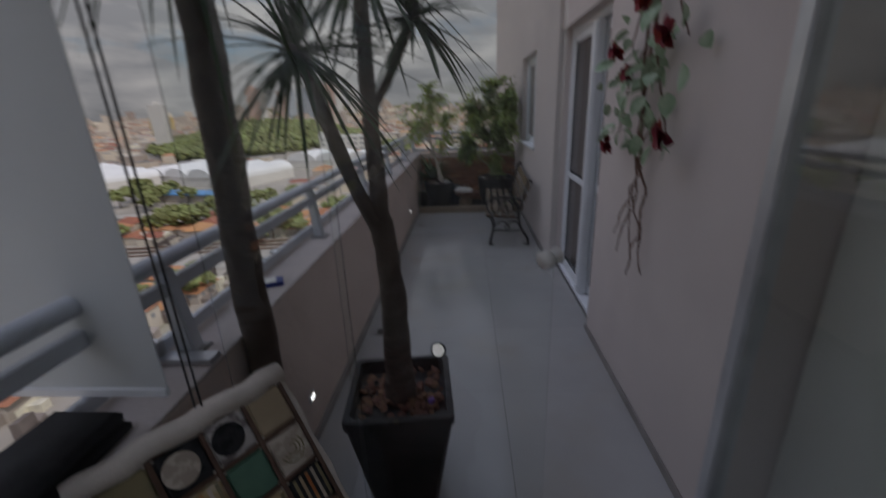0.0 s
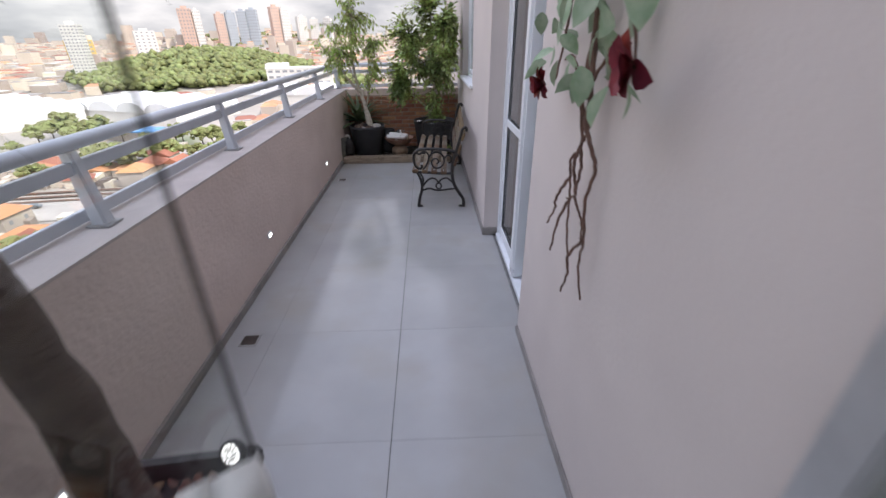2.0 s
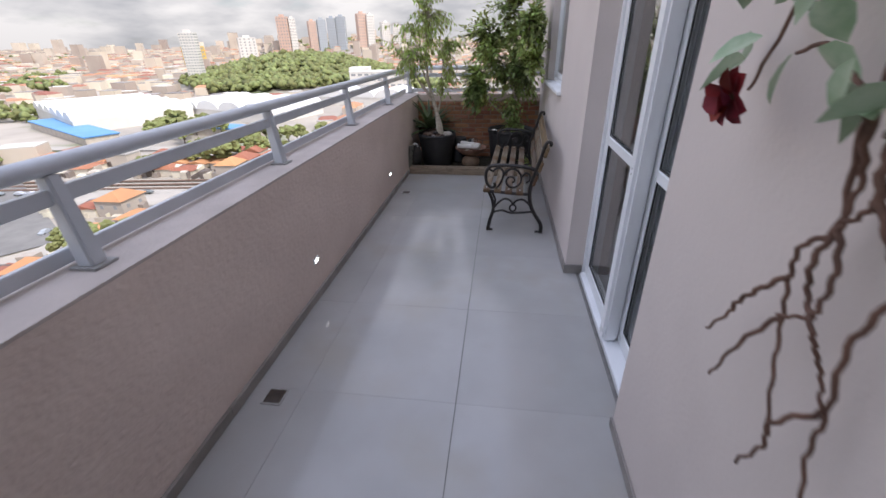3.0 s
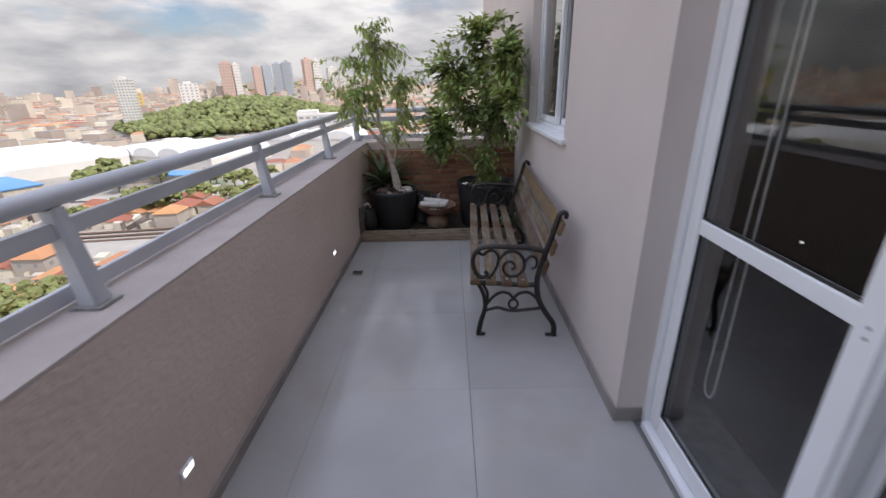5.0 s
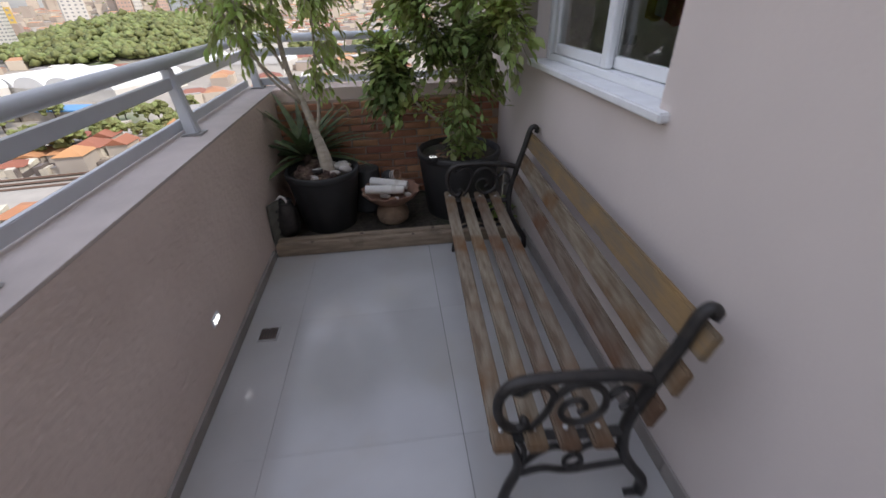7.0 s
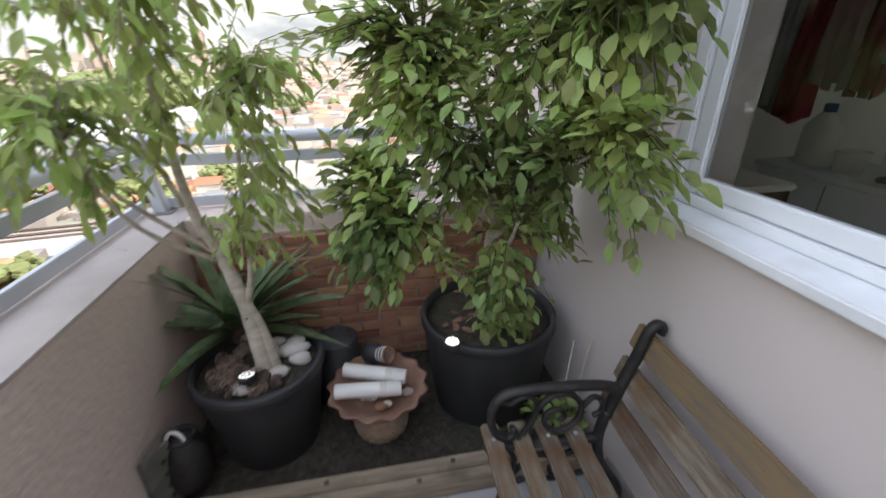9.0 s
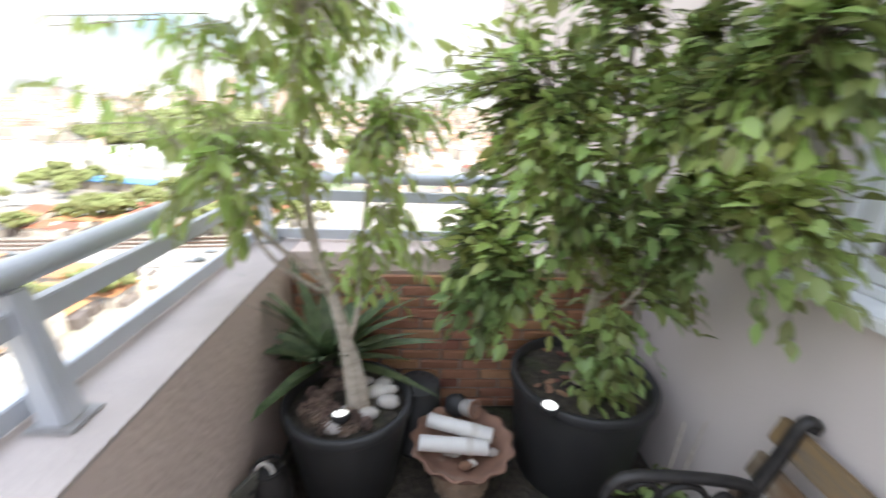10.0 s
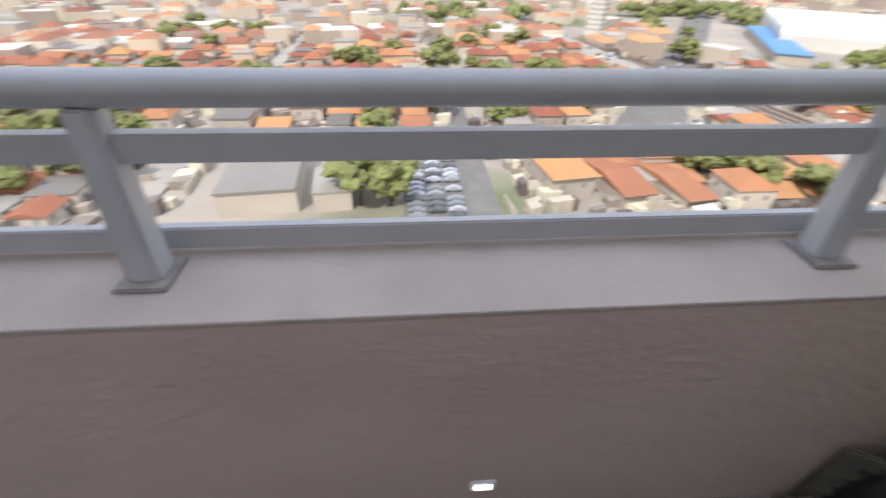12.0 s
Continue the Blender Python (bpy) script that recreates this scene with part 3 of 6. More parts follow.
        for i, (x, z) in enumerate(((0.553, 0.402), (0.646, 0.396), (0.738, 0.39), (0.832, 0.384))):
            o = part("bolt", lathe(bmesh.new(), ((0.008, 0), (0.008, 0.002), (0.005, 0.004)), 10, (x, y, z - 0.001)), M_ALU_GREY, b)
        for x, z in ((0.935, 0.478), (0.972, 0.595), (1.006, 0.715)):
            o = part("bolt", lathe(bmesh.new(), ((0.008, 0), (0.008, 0.002), (0.005, 0.004)), 10), M_ALU_GREY, b)
            o.matrix_local = pose(x + 0.0055, y, z + 0.003, 0, -73, 0)
    b.matrix_world = pose(0.80, 5.85, 0, 0, 0, -2.8) @ pose(-0.80, -5.85, 0)
    return b


garden_bench()


# ---- planting bed ----
edging = thing("timber_edging", (0, 0, 0), "weathered timber planks edging the planting bed", "timber edging")
part("plank", boxes(((X_PAR + 0.022, 6.842, 0.0), (1.095, 6.886, 0.084)), bevel=0.006), M_SLEEPER, edging)
part("plank", boxes(((X_PAR + 0.026, 6.888, 0.0), (1.095, 6.945, 0.091)), bevel=0.006), M_SLEEPER, edging)
for x, y, z in ((0.02, 6.915, 0.0905), (0.36, 6.863, 0.0835), (0.50, 6.918, 0.0905), (-0.30, 6.865, 0.0835)):
    part("bolt", lathe(bmesh.new(), ((0.011, 0), (0.011, 0.002), (0.006, 0.003)), 10, (x, y, z)), M_BARK_DARK, edging)
bm = bmesh.new()
bmesh.ops.create_grid(bm, x_segments=40, y_segments=20, size=0.5)
for v in bm.verts:
    v.co = Vector((v.co.x * 1.66 + 0.277, v.co.y * 0.75 + 7.322, 0.028 + 0.014 * noise.noise(Vector((v.co.x * 9, v.co.y * 9, 0)))))
tagged(part("soil_bed", bm, M_SOIL, None, "", True), "damp dark soil of the planting bed", "soil", kind="structure")


def pot_body(r, rb, h, wall=0.022):
    return lathe(bmesh.new(), ((rb, 0), (rb * 1.01, 0.004), (r * 0.965, h - 0.05), (r * 0.97, h - 0.045), (r, h - 0.040), (r, h - 0.006), (r - 0.005, h), (r - wall, h), (r - wall - 0.002, h - 0.06), (r - wall - 0.004, h - 0.07)), 48)


def soil_disc(r, seed):
    bm = lathe(bmesh.new(), ((0.01, -0.02), (r, -0.02), (r, 0.0), (r * 0.75, 0.008), (r * 0.5, 0.014), (r * 0.2, 0.016), (0.01, 0.016)), 28)
    for v in bm.verts:
        v.co.z += 0.008 * noise.noise(v.co * 22 + Vector((seed, 0, 0)))
    return bm


def leaf_cloud(rng, seats, length, width, droop, mess=0.5):
    """One mesh of ovate folded leaves with pointed tips; seats are (place, outward way)."""
    prof = ((0.0, 0.05), (0.2, 0.66), (0.45, 1.0), (0.74, 0.62), (1.0, 0.0))
    vs, fs = [], []
    for place, way in seats:
        d = Vector(way)
        d.z -= droop * rng.uniform(0.5, 1.4)
        d = (d + Vector([rng.gauss(0, mess) for _ in range(3)])).normalized()
        side = d.cross(Vector((0, 0, 1)))
        side = (side if side.length > 0.05 else Vector((1, 0, 0))).normalized()
        side = (side + Vector([rng.gauss(0, 0.35) for _ in range(3)])).normalized()
        side = (side - d * side.dot(d)).normalized()
        up = side.cross(d)
        s = length * rng.uniform(0.6, 1.25)
        w = s * width * rng.uniform(0.8, 1.2)
        b = len(vs)
        bend = rng.uniform(0.05, 0.25)
        for t, q in prof:
            c = Vector(place) + d * s * t - up * s * bend * t * t
            vs.append(c - side * w * q * 0.5 + up * w * q * 0.16)
            vs.append(c)
            vs.append(c + side * w * q * 0.5 + up * w * q * 0.16)
        for k in range(4):
            i = b + 3 * k
            fs += [(i, i + 1, i + 4, i + 3), (i + 1, i + 2, i + 5, i + 4)]
    return vs, fs


def mesh_part(name, vs, fs, material, parent, label="", kind=""):
    me = bpy.data.meshes.new(name)
    me.from_pydata(vs, [], fs)
    me.materials.append(material)
    me.shade_smooth()
    o = new(name, me)
    o.parent = parent
    if label:
        o["label"] = label
    if kind:
        o["kind"] = kind
    return o


def branchwork(rng, starts, crown, n, gap, thin):
    """Twigs from the limbs' ends out into an uneven crown of ellipsoids; gives twig lines and leaf seats."""
    twigs, seats = [], []
    total = sum(a[2] for a in crown)
    for centre, radii, share in crown:
        c = Vector(centre)
        for i in range(int(n * share / total)):
            while True:
                q = Vector([rng.uniform(-1, 1) for _ in range(3)])
                if 0.12 < q.length < 1:
                    break
            q = q * (0.72 + 0.28 * rng.random())
            end = c + Vector([q[k] * radii[k] for k in range(3)])
            if noise.noise(end * gap) < -0.16:
                continue
            near = min(starts, key=lambda s: (Vector(s) - end).length)
            a = Vector(near)
            way = (end - a)
            if way.length > 0.55:
                a = end - way.normalized() * 0.35
                way = end - a
            mid = a.lerp(end, 0.5) + Vector((0, 0, 0.05))
            tip = end - Vector((0, 0, 0.05))
            twigs.append([a, mid, tip])
            run = way.normalized()
            across = run.cross(Vector((0, 0, 1)))
            across = across.normalized() if across.length > 0.1 else Vector((1, 0, 0))
            for t in range(thin):                 # leaves sit left and right of the twig by turns, the last at its tip
                u = 0.3 + 0.7 * (t + 0.3 * rng.random()) / (thin - 0.7)
                p = a.lerp(mid, u * 2) if u < 0.5 else mid.lerp(tip, min(1, (u - 0.5) * 2))
                hand = 0.0 if t == thin - 1 else (0.75 if t % 2 else -0.75)
                seats.append((p, run * 0.7 + across * hand))
    return twigs, seats


M_VINE_TWIG = mat("green_twig", (0.10, 0.085, 0.05), (0.07, 0.06, 0.035), rough=0.8, scale=20, bump=0)


def ficus(name, label, at, r, rb, h, limbs, crown, n, gap, thin, leaf, length, droop, bark, seed, wide, pebbles=False, twig=None):
    rng = random.Random(seed)
    e = thing("potted_ficus", at, label, "potted tree")
    part("pot", pot_body(r, rb, h), M_POT, e, "matt black round plastic pot", True)
    s = part("soil", soil_disc(r - 0.024, seed), M_SOIL, e, "", True)
    s.location.z = h - 0.042
    starts = []
    for j, (pts, r0, r1) in enumerate(limbs):
        bm = tube(bmesh.new(), spline(pts, 5), r0, r1, 10)
        starts += [tuple(p) for p in spline(pts, 5)[3:]]
        for v in bm.verts:
            v.co += Vector((noise.noise(v.co * 18), noise.noise(v.co * 18 + Vector((5, 0, 0))), 0)) * 0.004
        part("branch" if j else "trunk", bm, bark, e, "", True)
    twigs, seats = branchwork(rng, starts, crown, n, gap, thin)
    bm = bmesh.new()
    for line in twigs:
        tube(bm, line, 0.0036 if twig else 0.0026, 0.001, 4, 1.0, False)
    tw = part("twigwork", bm, twig or M_VINE_TWIG, e)
    tw["kind"] = "stuff"
    vs, fs = leaf_cloud(rng, seats, length, wide, droop, 0.27)
    mesh_part("foliage", vs, fs, leaf, e, "", "stuff")
    if pebbles:
        for k in range(16):
            a, q = rng.uniform(-1.9, 1.2), rng.uniform(0.05, r - 0.06)
            o = part("pebble", lump(bmesh.new(), (0, 0, 0), rng.uniform(0.018, 0.040), (1.2, 0.9, 0.6), 0.3, 2, k), M_STONE, e, "", True)
            o.location = (math.cos(a) * q, math.sin(a) * q, h - 0.014)
        for k in range(46):
            a, q = 2.0 + rng.uniform(0, 3.3), rng.uniform(0.08, r - 0.07)
            o = pine_cone(e, rng)
            o.location = (math.cos(a) * q, math.sin(a) * q, h - 0.014)
            o.rotation_euler = (rng.uniform(0.8, 2), rng.uniform(0, 6), rng.uniform(0, 6))
    return e


CONE = {}


def pine_cone(parent, rng):
    if not CONE:
        bm = bmesh.new()
        lump(bm, (0, 0, 0), 0.022, (0.8, 0.8, 1.2), 0.1, 1)
        for k in range(44):
            z = -0.024 + 0.05 * k / 44
            a = k * 2.4
            q = 0.024 * math.sqrt(max(0.05, 1 - (z / 0.032) ** 2))
            box(bm, (-0.006, -0.005, -0.0015), (0.006, 0.005, 0.0015), 0, Matrix.Translation((math.cos(a) * q, math.sin(a) * q, z)) @ Matrix.Rotation(a, 4, "Z") @ Matrix.Rotation(-0.6, 4, "Y"))
        me = bpy.data.meshes.new("pine_cone")
        bm.to_mesh(me)
        bm.free()
        me.materials.append(M_CONE)
        CONE["me"] = me
    o = new("pine_cone", CONE["me"])
    o.parent = parent
    o.scale = [rng.uniform(0.75, 1.05)] * 3
    return o


ficus("a", "young weeping fig with light green leaves in a black pot", (-0.22, 7.24, 0.03), 0.25, 0.18, 0.42,
      (([(0.04, -0.05, 0.36), (0.025, -0.04, 0.50), (0.0, 0.0, 0.66), (-0.045, 0.02, 0.85), (-0.10, 0.02, 1.05), (-0.12, 0.03, 1.4), (-0.10, 0.03, 1.75)], 0.036, 0.007),
       ([(0.07, -0.04, 0.36), (0.06, -0.035, 0.48), (0.03, -0.01, 0.60), (-0.02, 0.0, 0.76)], 0.026, 0.018),
       ([(0.0, 0.0, 0.64), (0.05, -0.02, 0.80), (0.07, -0.02, 1.0), (0.10, 0.0, 1.35)], 0.014, 0.005),
       ([(-0.06, 0.02, 0.88), (-0.22, -0.06, 1.08), (-0.36, -0.10, 1.28)], 0.011, 0.004),
       ([(-0.12, 0.02, 1.05), (-0.22, 0.08, 1.3), (-0.26, 0.06, 1.6)], 0.010, 0.004),
       ([(-0.05, 0.02, 0.84), (-0.18, -0.16, 1.05), (-0.25, -0.24, 1.3)], 0.010, 0.004)),
      (((-0.08, 0.0, 1.55), (0.40, 0.38, 0.42), 5), ((-0.30, -0.14, 1.30), (0.24, 0.28, 0.22), 1.7), ((0.14, -0.06, 1.14), (0.24, 0.24, 0.30), 1.9), ((-0.08, 0.02, 1.95), (0.24, 0.24, 0.2), 1.2), ((-0.20, -0.28, 1.62), (0.24, 0.22, 0.28), 1.0), ((0.22, 0.0, 1.58), (0.24, 0.26, 0.40), 1.5), ((-0.46, -0.22, 1.56), (0.22, 0.26, 0.26), 0.9)),
      520, 6.0, 6, M_LEAF_A, 0.064, 1.1, M_BARK_PALE, 3, 0.38, True, M_BARK_PALE)
ficus("b", "bushy weeping fig with dense dark green leaves in a black pot", (0.745, 7.33, 0.03), 0.30, 0.24, 0.47,
      (([(-0.02, -0.02, 0.40), (-0.03, -0.02, 0.58), (0.0, 0.0, 0.8), (0.02, 0.0, 1.1), (0.0, 0.0, 1.5), (-0.03, 0.0, 1.8)], 0.034, 0.008),
       ([(-0.03, -0.02, 0.56), (-0.14, -0.06, 0.68), (-0.28, -0.06, 0.8), (-0.42, -0.04, 1.0)], 0.016, 0.005),
       ([(0.0, 0.0, 0.8), (0.14, -0.08, 1.0), (0.24, -0.14, 1.25)], 0.014, 0.005),
       ([(0.01, 0.0, 0.95), (-0.16, -0.08, 1.2), (-0.28, -0.1, 1.5)], 0.013, 0.005),
       ([(0.02, 0.0, 1.1), (0.12, 0.08, 1.4), (0.18, 0.05, 1.7)], 0.012, 0.004),
       ([(0.0, 0.0, 0.7), (0.02, -0.16, 0.85), (0.0, -0.3, 1.0)], 0.013, 0.004), ([(0.01, 0.0, 0.9), (0.10, -0.22, 1.1), (0.17, -0.45, 1.25)], 0.012, 0.004), ([(0.0, 0.0, 1.3), (0.08, -0.25, 1.5), (0.14, -0.5, 1.65)], 0.011, 0.004)),
      (((-0.06, -0.06, 1.45), (0.44, 0.38, 0.48), 6), ((-0.40, -0.16, 1.25), (0.26, 0.26, 0.34), 2.4), ((-0.42, -0.12, 0.88), (0.27, 0.20, 0.22), 2.2), ((-0.34, -0.06, 1.05), (0.38, 0.28, 0.34), 3.8), ((0.12, -0.12, 1.08), (0.30, 0.30, 0.36), 2.8), ((0.14, -0.30, 1.50), (0.24, 0.40, 0.46), 3.4), ((0.19, -0.52, 1.22), (0.16, 0.26, 0.26), 1.3), ((0.16, -0.55, 1.65), (0.18, 0.28, 0.3), 1.4), ((0.02, -0.20, 0.72), (0.20, 0.12, 0.14), 0.9), ((0.0, -0.08, 1.95), (0.36, 0.30, 0.20), 1.8), ((-0.40, -0.06, 1.62), (0.30, 0.28, 0.40), 2.6), ((0.24, -0.12, 1.62), (0.13, 0.30, 0.40), 1.6), ((0.04, -0.15, 0.55), (0.17, 0.1, 0.08), 0.5)),
      1750, 5.0, 7, M_LEAF_B, 0.066, 0.25, M_BARK_PALE, 8, 0.52)


def puck_light(at, rx, rz, label, on=None):
    e = thing("puck_light", at, label, "spot light")
    e.matrix_world = pose(*at, rx, 0, rz)
    part("housing", lathe(bmesh.new(), ((0.026, -0.02), (0.033, -0.012), (0.034, 0.0), (0.034, 0.006), (0.031, 0.009), (0.028, 0.009), (0.027, 0.004)), 28), M_POT, e, "", True)
    lens = bmesh.new()
    lathe(lens, ((0.026, 0.003), (0.026, 0.006), (0.01, 0.0075)), 24)
    part("lens", lens, M_LED, e, "bright white lens")
    web = bmesh.new()
    for ring, n in ((0.010, 6), (0.020, 12)):
        tube(web, [(math.cos(q * 0.5236) * ring * 0.8, math.sin(q * 0.5236) * ring * 0.8, 0.0084) for q in range(13)], 0.0017, 0.0017, 4)
        for i in range(n):
            a = 2 * math.pi * i / n
            tube(web, [(math.cos(a) * ring * 0.55, math.sin(a) * ring * 0.55, 0.0088), (math.cos(a) * ring * 1.3, math.sin(a) * ring * 1.3, 0.0078)], 0.0017, 0.0017, 4)
    part("louvre", web, M_PLATE, e)
    return e


rng1 = random.Random(33)
big_pot = [o for o in scene.objects if o.name.startswith("potted_ficus")][1]
for i in range(26):
    a, q = rng1.uniform(0, 6.28), rng1.uniform(0.06, 0.25)
    o = part("dead_leaf", lump(bmesh.new(), (0, 0, 0), rng1.uniform(0.012, 0.024), (1.4, 0.8, 0.25), 0.5, 1, i), M_CHIP, big_pot)
    o.location = (math.cos(a) * q, math.sin(a) * q, 0.47 - 0.026)
    o.rotation_euler = (0, 0, a * 3)
puck_light((-0.222, 7.09, 0.486), -12, 0, "small black garden spot light lying on the pot's soil")
puck_light((0.535, 7.10, 0.516), 4, 25, "small black garden spot light at the rim of the pot")
puck_light((0.125, 1.87, 0.60), 62, -14, "small black garden spot light on the planter's corner")


# ---- strap-leaved plant behind the fig ----
def strap_plant(at, n, length, seed):
    rng = random.Random(seed)
    e = thing("strap_plant", at, "dark green agave-like plant with long pointed leaves", "plant")
    for k in range(n):
        a = k * 2.4 + rng.uniform(-0.2, 0.2)
        lift = rng.uniform(0.1, 1.3)
        l = length * rng.uniform(0.75, 1.1)
        if math.sin(a) < -0.35 and math.cos(a) > -0.3:
            lift = max(lift, 0.85)                 # the pot and the trunk keep the leaves on this side up
            l *= 0.7
        bm = bmesh.new()
        prev = None
        for i in range(8):
            t = i / 7
            w = 0.027 * math.sin(math.pi * (0.14 + 0.86 * t) ** 0.8) + 0.001
            q = l * t * math.cos(lift * (1 - 0.25 * t))
            z = l * t * math.sin(lift) - l * 0.28 * t * t * (1.1 - lift * 0.5)
            cur = [bm.verts.new((q, -w, z + w * 0.35)), bm.verts.new((q, 0, z)), bm.verts.new((q, w, z + w * 0.35))]
            if prev:
                bm.faces.new((prev[0], prev[1], cur[1], cur[0]))
                bm.faces.new((prev[1], prev[2], cur[2], cur[1]))
            prev = cur
        o = part("leaf", bm, M_AGAVE, e, "", True)
        o.rotation_euler = (0, 0, a)
    stem = part("stem", tube(bmesh.new(), [(0, 0, -at[2] + 0.03), (0, 0, 0.04)], 0.03, 0.035, 8), M_BARK_DARK, e, "", True)
    return e


strap_plant((-0.345, 7.44, 0.46), 64, 0.50, 6)


def small_shrub(at, r, n, seed):
    rng = random.Random(seed)
    e = thing("shrub", at, "small leafy green plant beside the pot", "plant")
    seats, bm = [], bmesh.new()
    for k in range(14):
        a = k * 2.4
        end = Vector((math.cos(a) * r * rng.random(), math.sin(a) * r * rng.random(), r * rng.uniform(0.8, 1.7)))
        tube(bm, [(0, 0, 0), end * 0.6, end], 0.003, 0.0015, 4)
        seats += [(end * rng.uniform(0.5, 1.0) + Vector([rng.gauss(0, 0.02) for _ in range(3)]), (math.cos(a), math.sin(a), 0.4)) for _ in range(n // 14)]
    part("stems", bm, M_BARK_DARK, e)
    vs, fs = leaf_cloud(rng, seats, 0.05, 0.6, 0.3)
    mesh_part("foliage", vs, fs, M_LEAF_B, e, "", "stuff")
    for q, lean in ((0.02, 0.03), (0.06, 0.07)):
        part("dry_stake", tube(bmesh.new(), [(q, 0.02, 0), (q + lean, 0.03, 0.46)], 0.005, 0.003, 6), M_BARK_PALE, e, "thin dry stake")


small_shrub((0.97, 7.02, 0.03), 0.13, 140, 2)


# ---- bowl, candles, clay pieces ----
def ruffled_bowl():
    e = thing("ruffled_bowl", (0.235, 7.19, 0.03), "terracotta bowl with a ruffled rim on a carved clay base", "bowl")
    base = bmesh.new()
    lathe(base, ((0.075, 0.0), (0.105, 0.02), (0.118, 0.06), (0.108, 0.10), (0.07, 0.135), (0.065, 0.15)), 36)
    b = part("carved_base", base, M_CARVED, e, "round clay base with carved pattern", True)
    for row in range(3):
        z = 0.035 + row * 0.03
        q = (0.111, 0.1165, 0.1085)[row]
        for k in range(18):
            a = 2 * math.pi * (k + row * 0.5) / 18
            mark = tube(bmesh.new(), [(math.cos(a) * q, math.sin(a) * q, z - 0.010), (math.cos(a + 0.16) * (q + 0.0005), math.sin(a + 0.16) * (q + 0.0005), z), (math.cos(a) * q, math.sin(a) * q, z + 0.010)], 0.0024, 0.0024, 5)
            part("carved_mark", mark, M_SLEEPER, b)
    wave = lambda a, i: 1 + (0.05 * math.sin(a * 13) if i in (3, 4, 5) else 0.0)
    part("bowl", lathe(bmesh.new(), ((0.06, 0.145), (0.12, 0.165), (0.172, 0.205), (0.200, 0.245), (0.204, 0.252), (0.192, 0.250), (0.160, 0.212), (0.10, 0.18), (0.02, 0.175)), 78, (0, 0, 0), wave), M_TERRA, e, "", True)
    return e


ruffled_bowl()
rng0 = random.Random(21)
for i in range(16):
    a, q = rng0.uniform(0, 6.28), rng0.uniform(0.03, 0.13)
    st = part("pebble", lump(bmesh.new(), (0, 0, 0), rng0.uniform(0.014, 0.026), (1.2, 0.9, 0.7), 0.3, 2, i), M_STONE if i % 3 else M_CHIP, None, "", True)
    st.location = (0.235 + math.cos(a) * q, 7.19 + math.sin(a) * q, 0.232 + 0.06 * q)
    tagged(st, "small pale pebble lying in the clay bowl", "pebble", "pebbles in the bowl")


def candle(at, rz, tilt):
    e = thing("candle", at, "thick cream pillar candle lying in the bowl", "candle", "candles in the bowl")
    e.matrix_world = pose(*at, 0, 90 + tilt, rz)
    part("wax", lathe(bmesh.new(), ((0.026, -0.135), (0.030, -0.131), (0.030, -0.04), (0.0305, 0.05), (0.030, 0.131), (0.026, 0.135), (0.006, 0.128)), 24), M_CREAM, e, "", True)
    part("band", lathe(bmesh.new(), ((0.0312, 0.048), (0.0318, 0.05), (0.0318, 0.075), (0.0312, 0.077)), 24), M_STONE, e, "pale band round the candle", True)
    part("wick", tube(bmesh.new(), [(0, 0, 0.125), (0.004, 0, 0.15)], 0.002, 0.0015, 5), M_BLACK, e)


candle((0.195, 7.145, 0.296), -4, 2)
candle((0.225, 7.225, 0.308), -16, 4)


def clay_jug():
    e = thing("clay_jug", (0.245, 7.35, 0.33), "small clay jug with a black and white neck, lying down", "jug")
    e.matrix_world = pose(0.235, 7.345, 0.315, 68, 0, 42)
    part("body", lathe(bmesh.new(), ((0.02, -0.07), (0.045, -0.05), (0.05, -0.01), (0.038, 0.02), (0.030, 0.03)), 24), M_POT, e, "", True)
    for k in range(5):
        z = 0.03 + 0.011 * k
        part("stripe", lathe(bmesh.new(), ((0.031 + 0.001 * k, z), (0.034 + 0.001 * k, z + 0.004), (0.034 + 0.001 * k, z + 0.007), (0.031 + 0.001 * k, z + 0.011)), 24), M_STONE if k % 2 == 0 else M_POT, e, "", True)
    part("mouth", lathe(bmesh.new(), ((0.036, 0.085), (0.040, 0.09), (0.038, 0.094), (0.026, 0.092), (0.022, 0.07)), 24), M_TERRA, e, "red clay mouth", True)


clay_jug()


def upturned_pot():
    e = thing("upturned_pot", (0.055, 7.46, 0.03), "small black nursery pot turned upside down, holes showing", "plant pot")
    part("body", lathe(bmesh.new(), ((0.125, 0), (0.125, 0.02), (0.115, 0.022), (0.098, 0.315), (0.092, 0.32), (0.01, 0.318)), 32), M_POT, e, "", True)
    for k in range(10):
        a = 2 * math.pi * k / 10
        part("hole", lathe(bmesh.new(), ((0.009, 0.319), (0.009, 0.3215), (0.002, 0.3215)), 10, (math.cos(a) * 0.07, math.sin(a) * 0.07, 0)), M_BLACK, e)


upturned_pot()


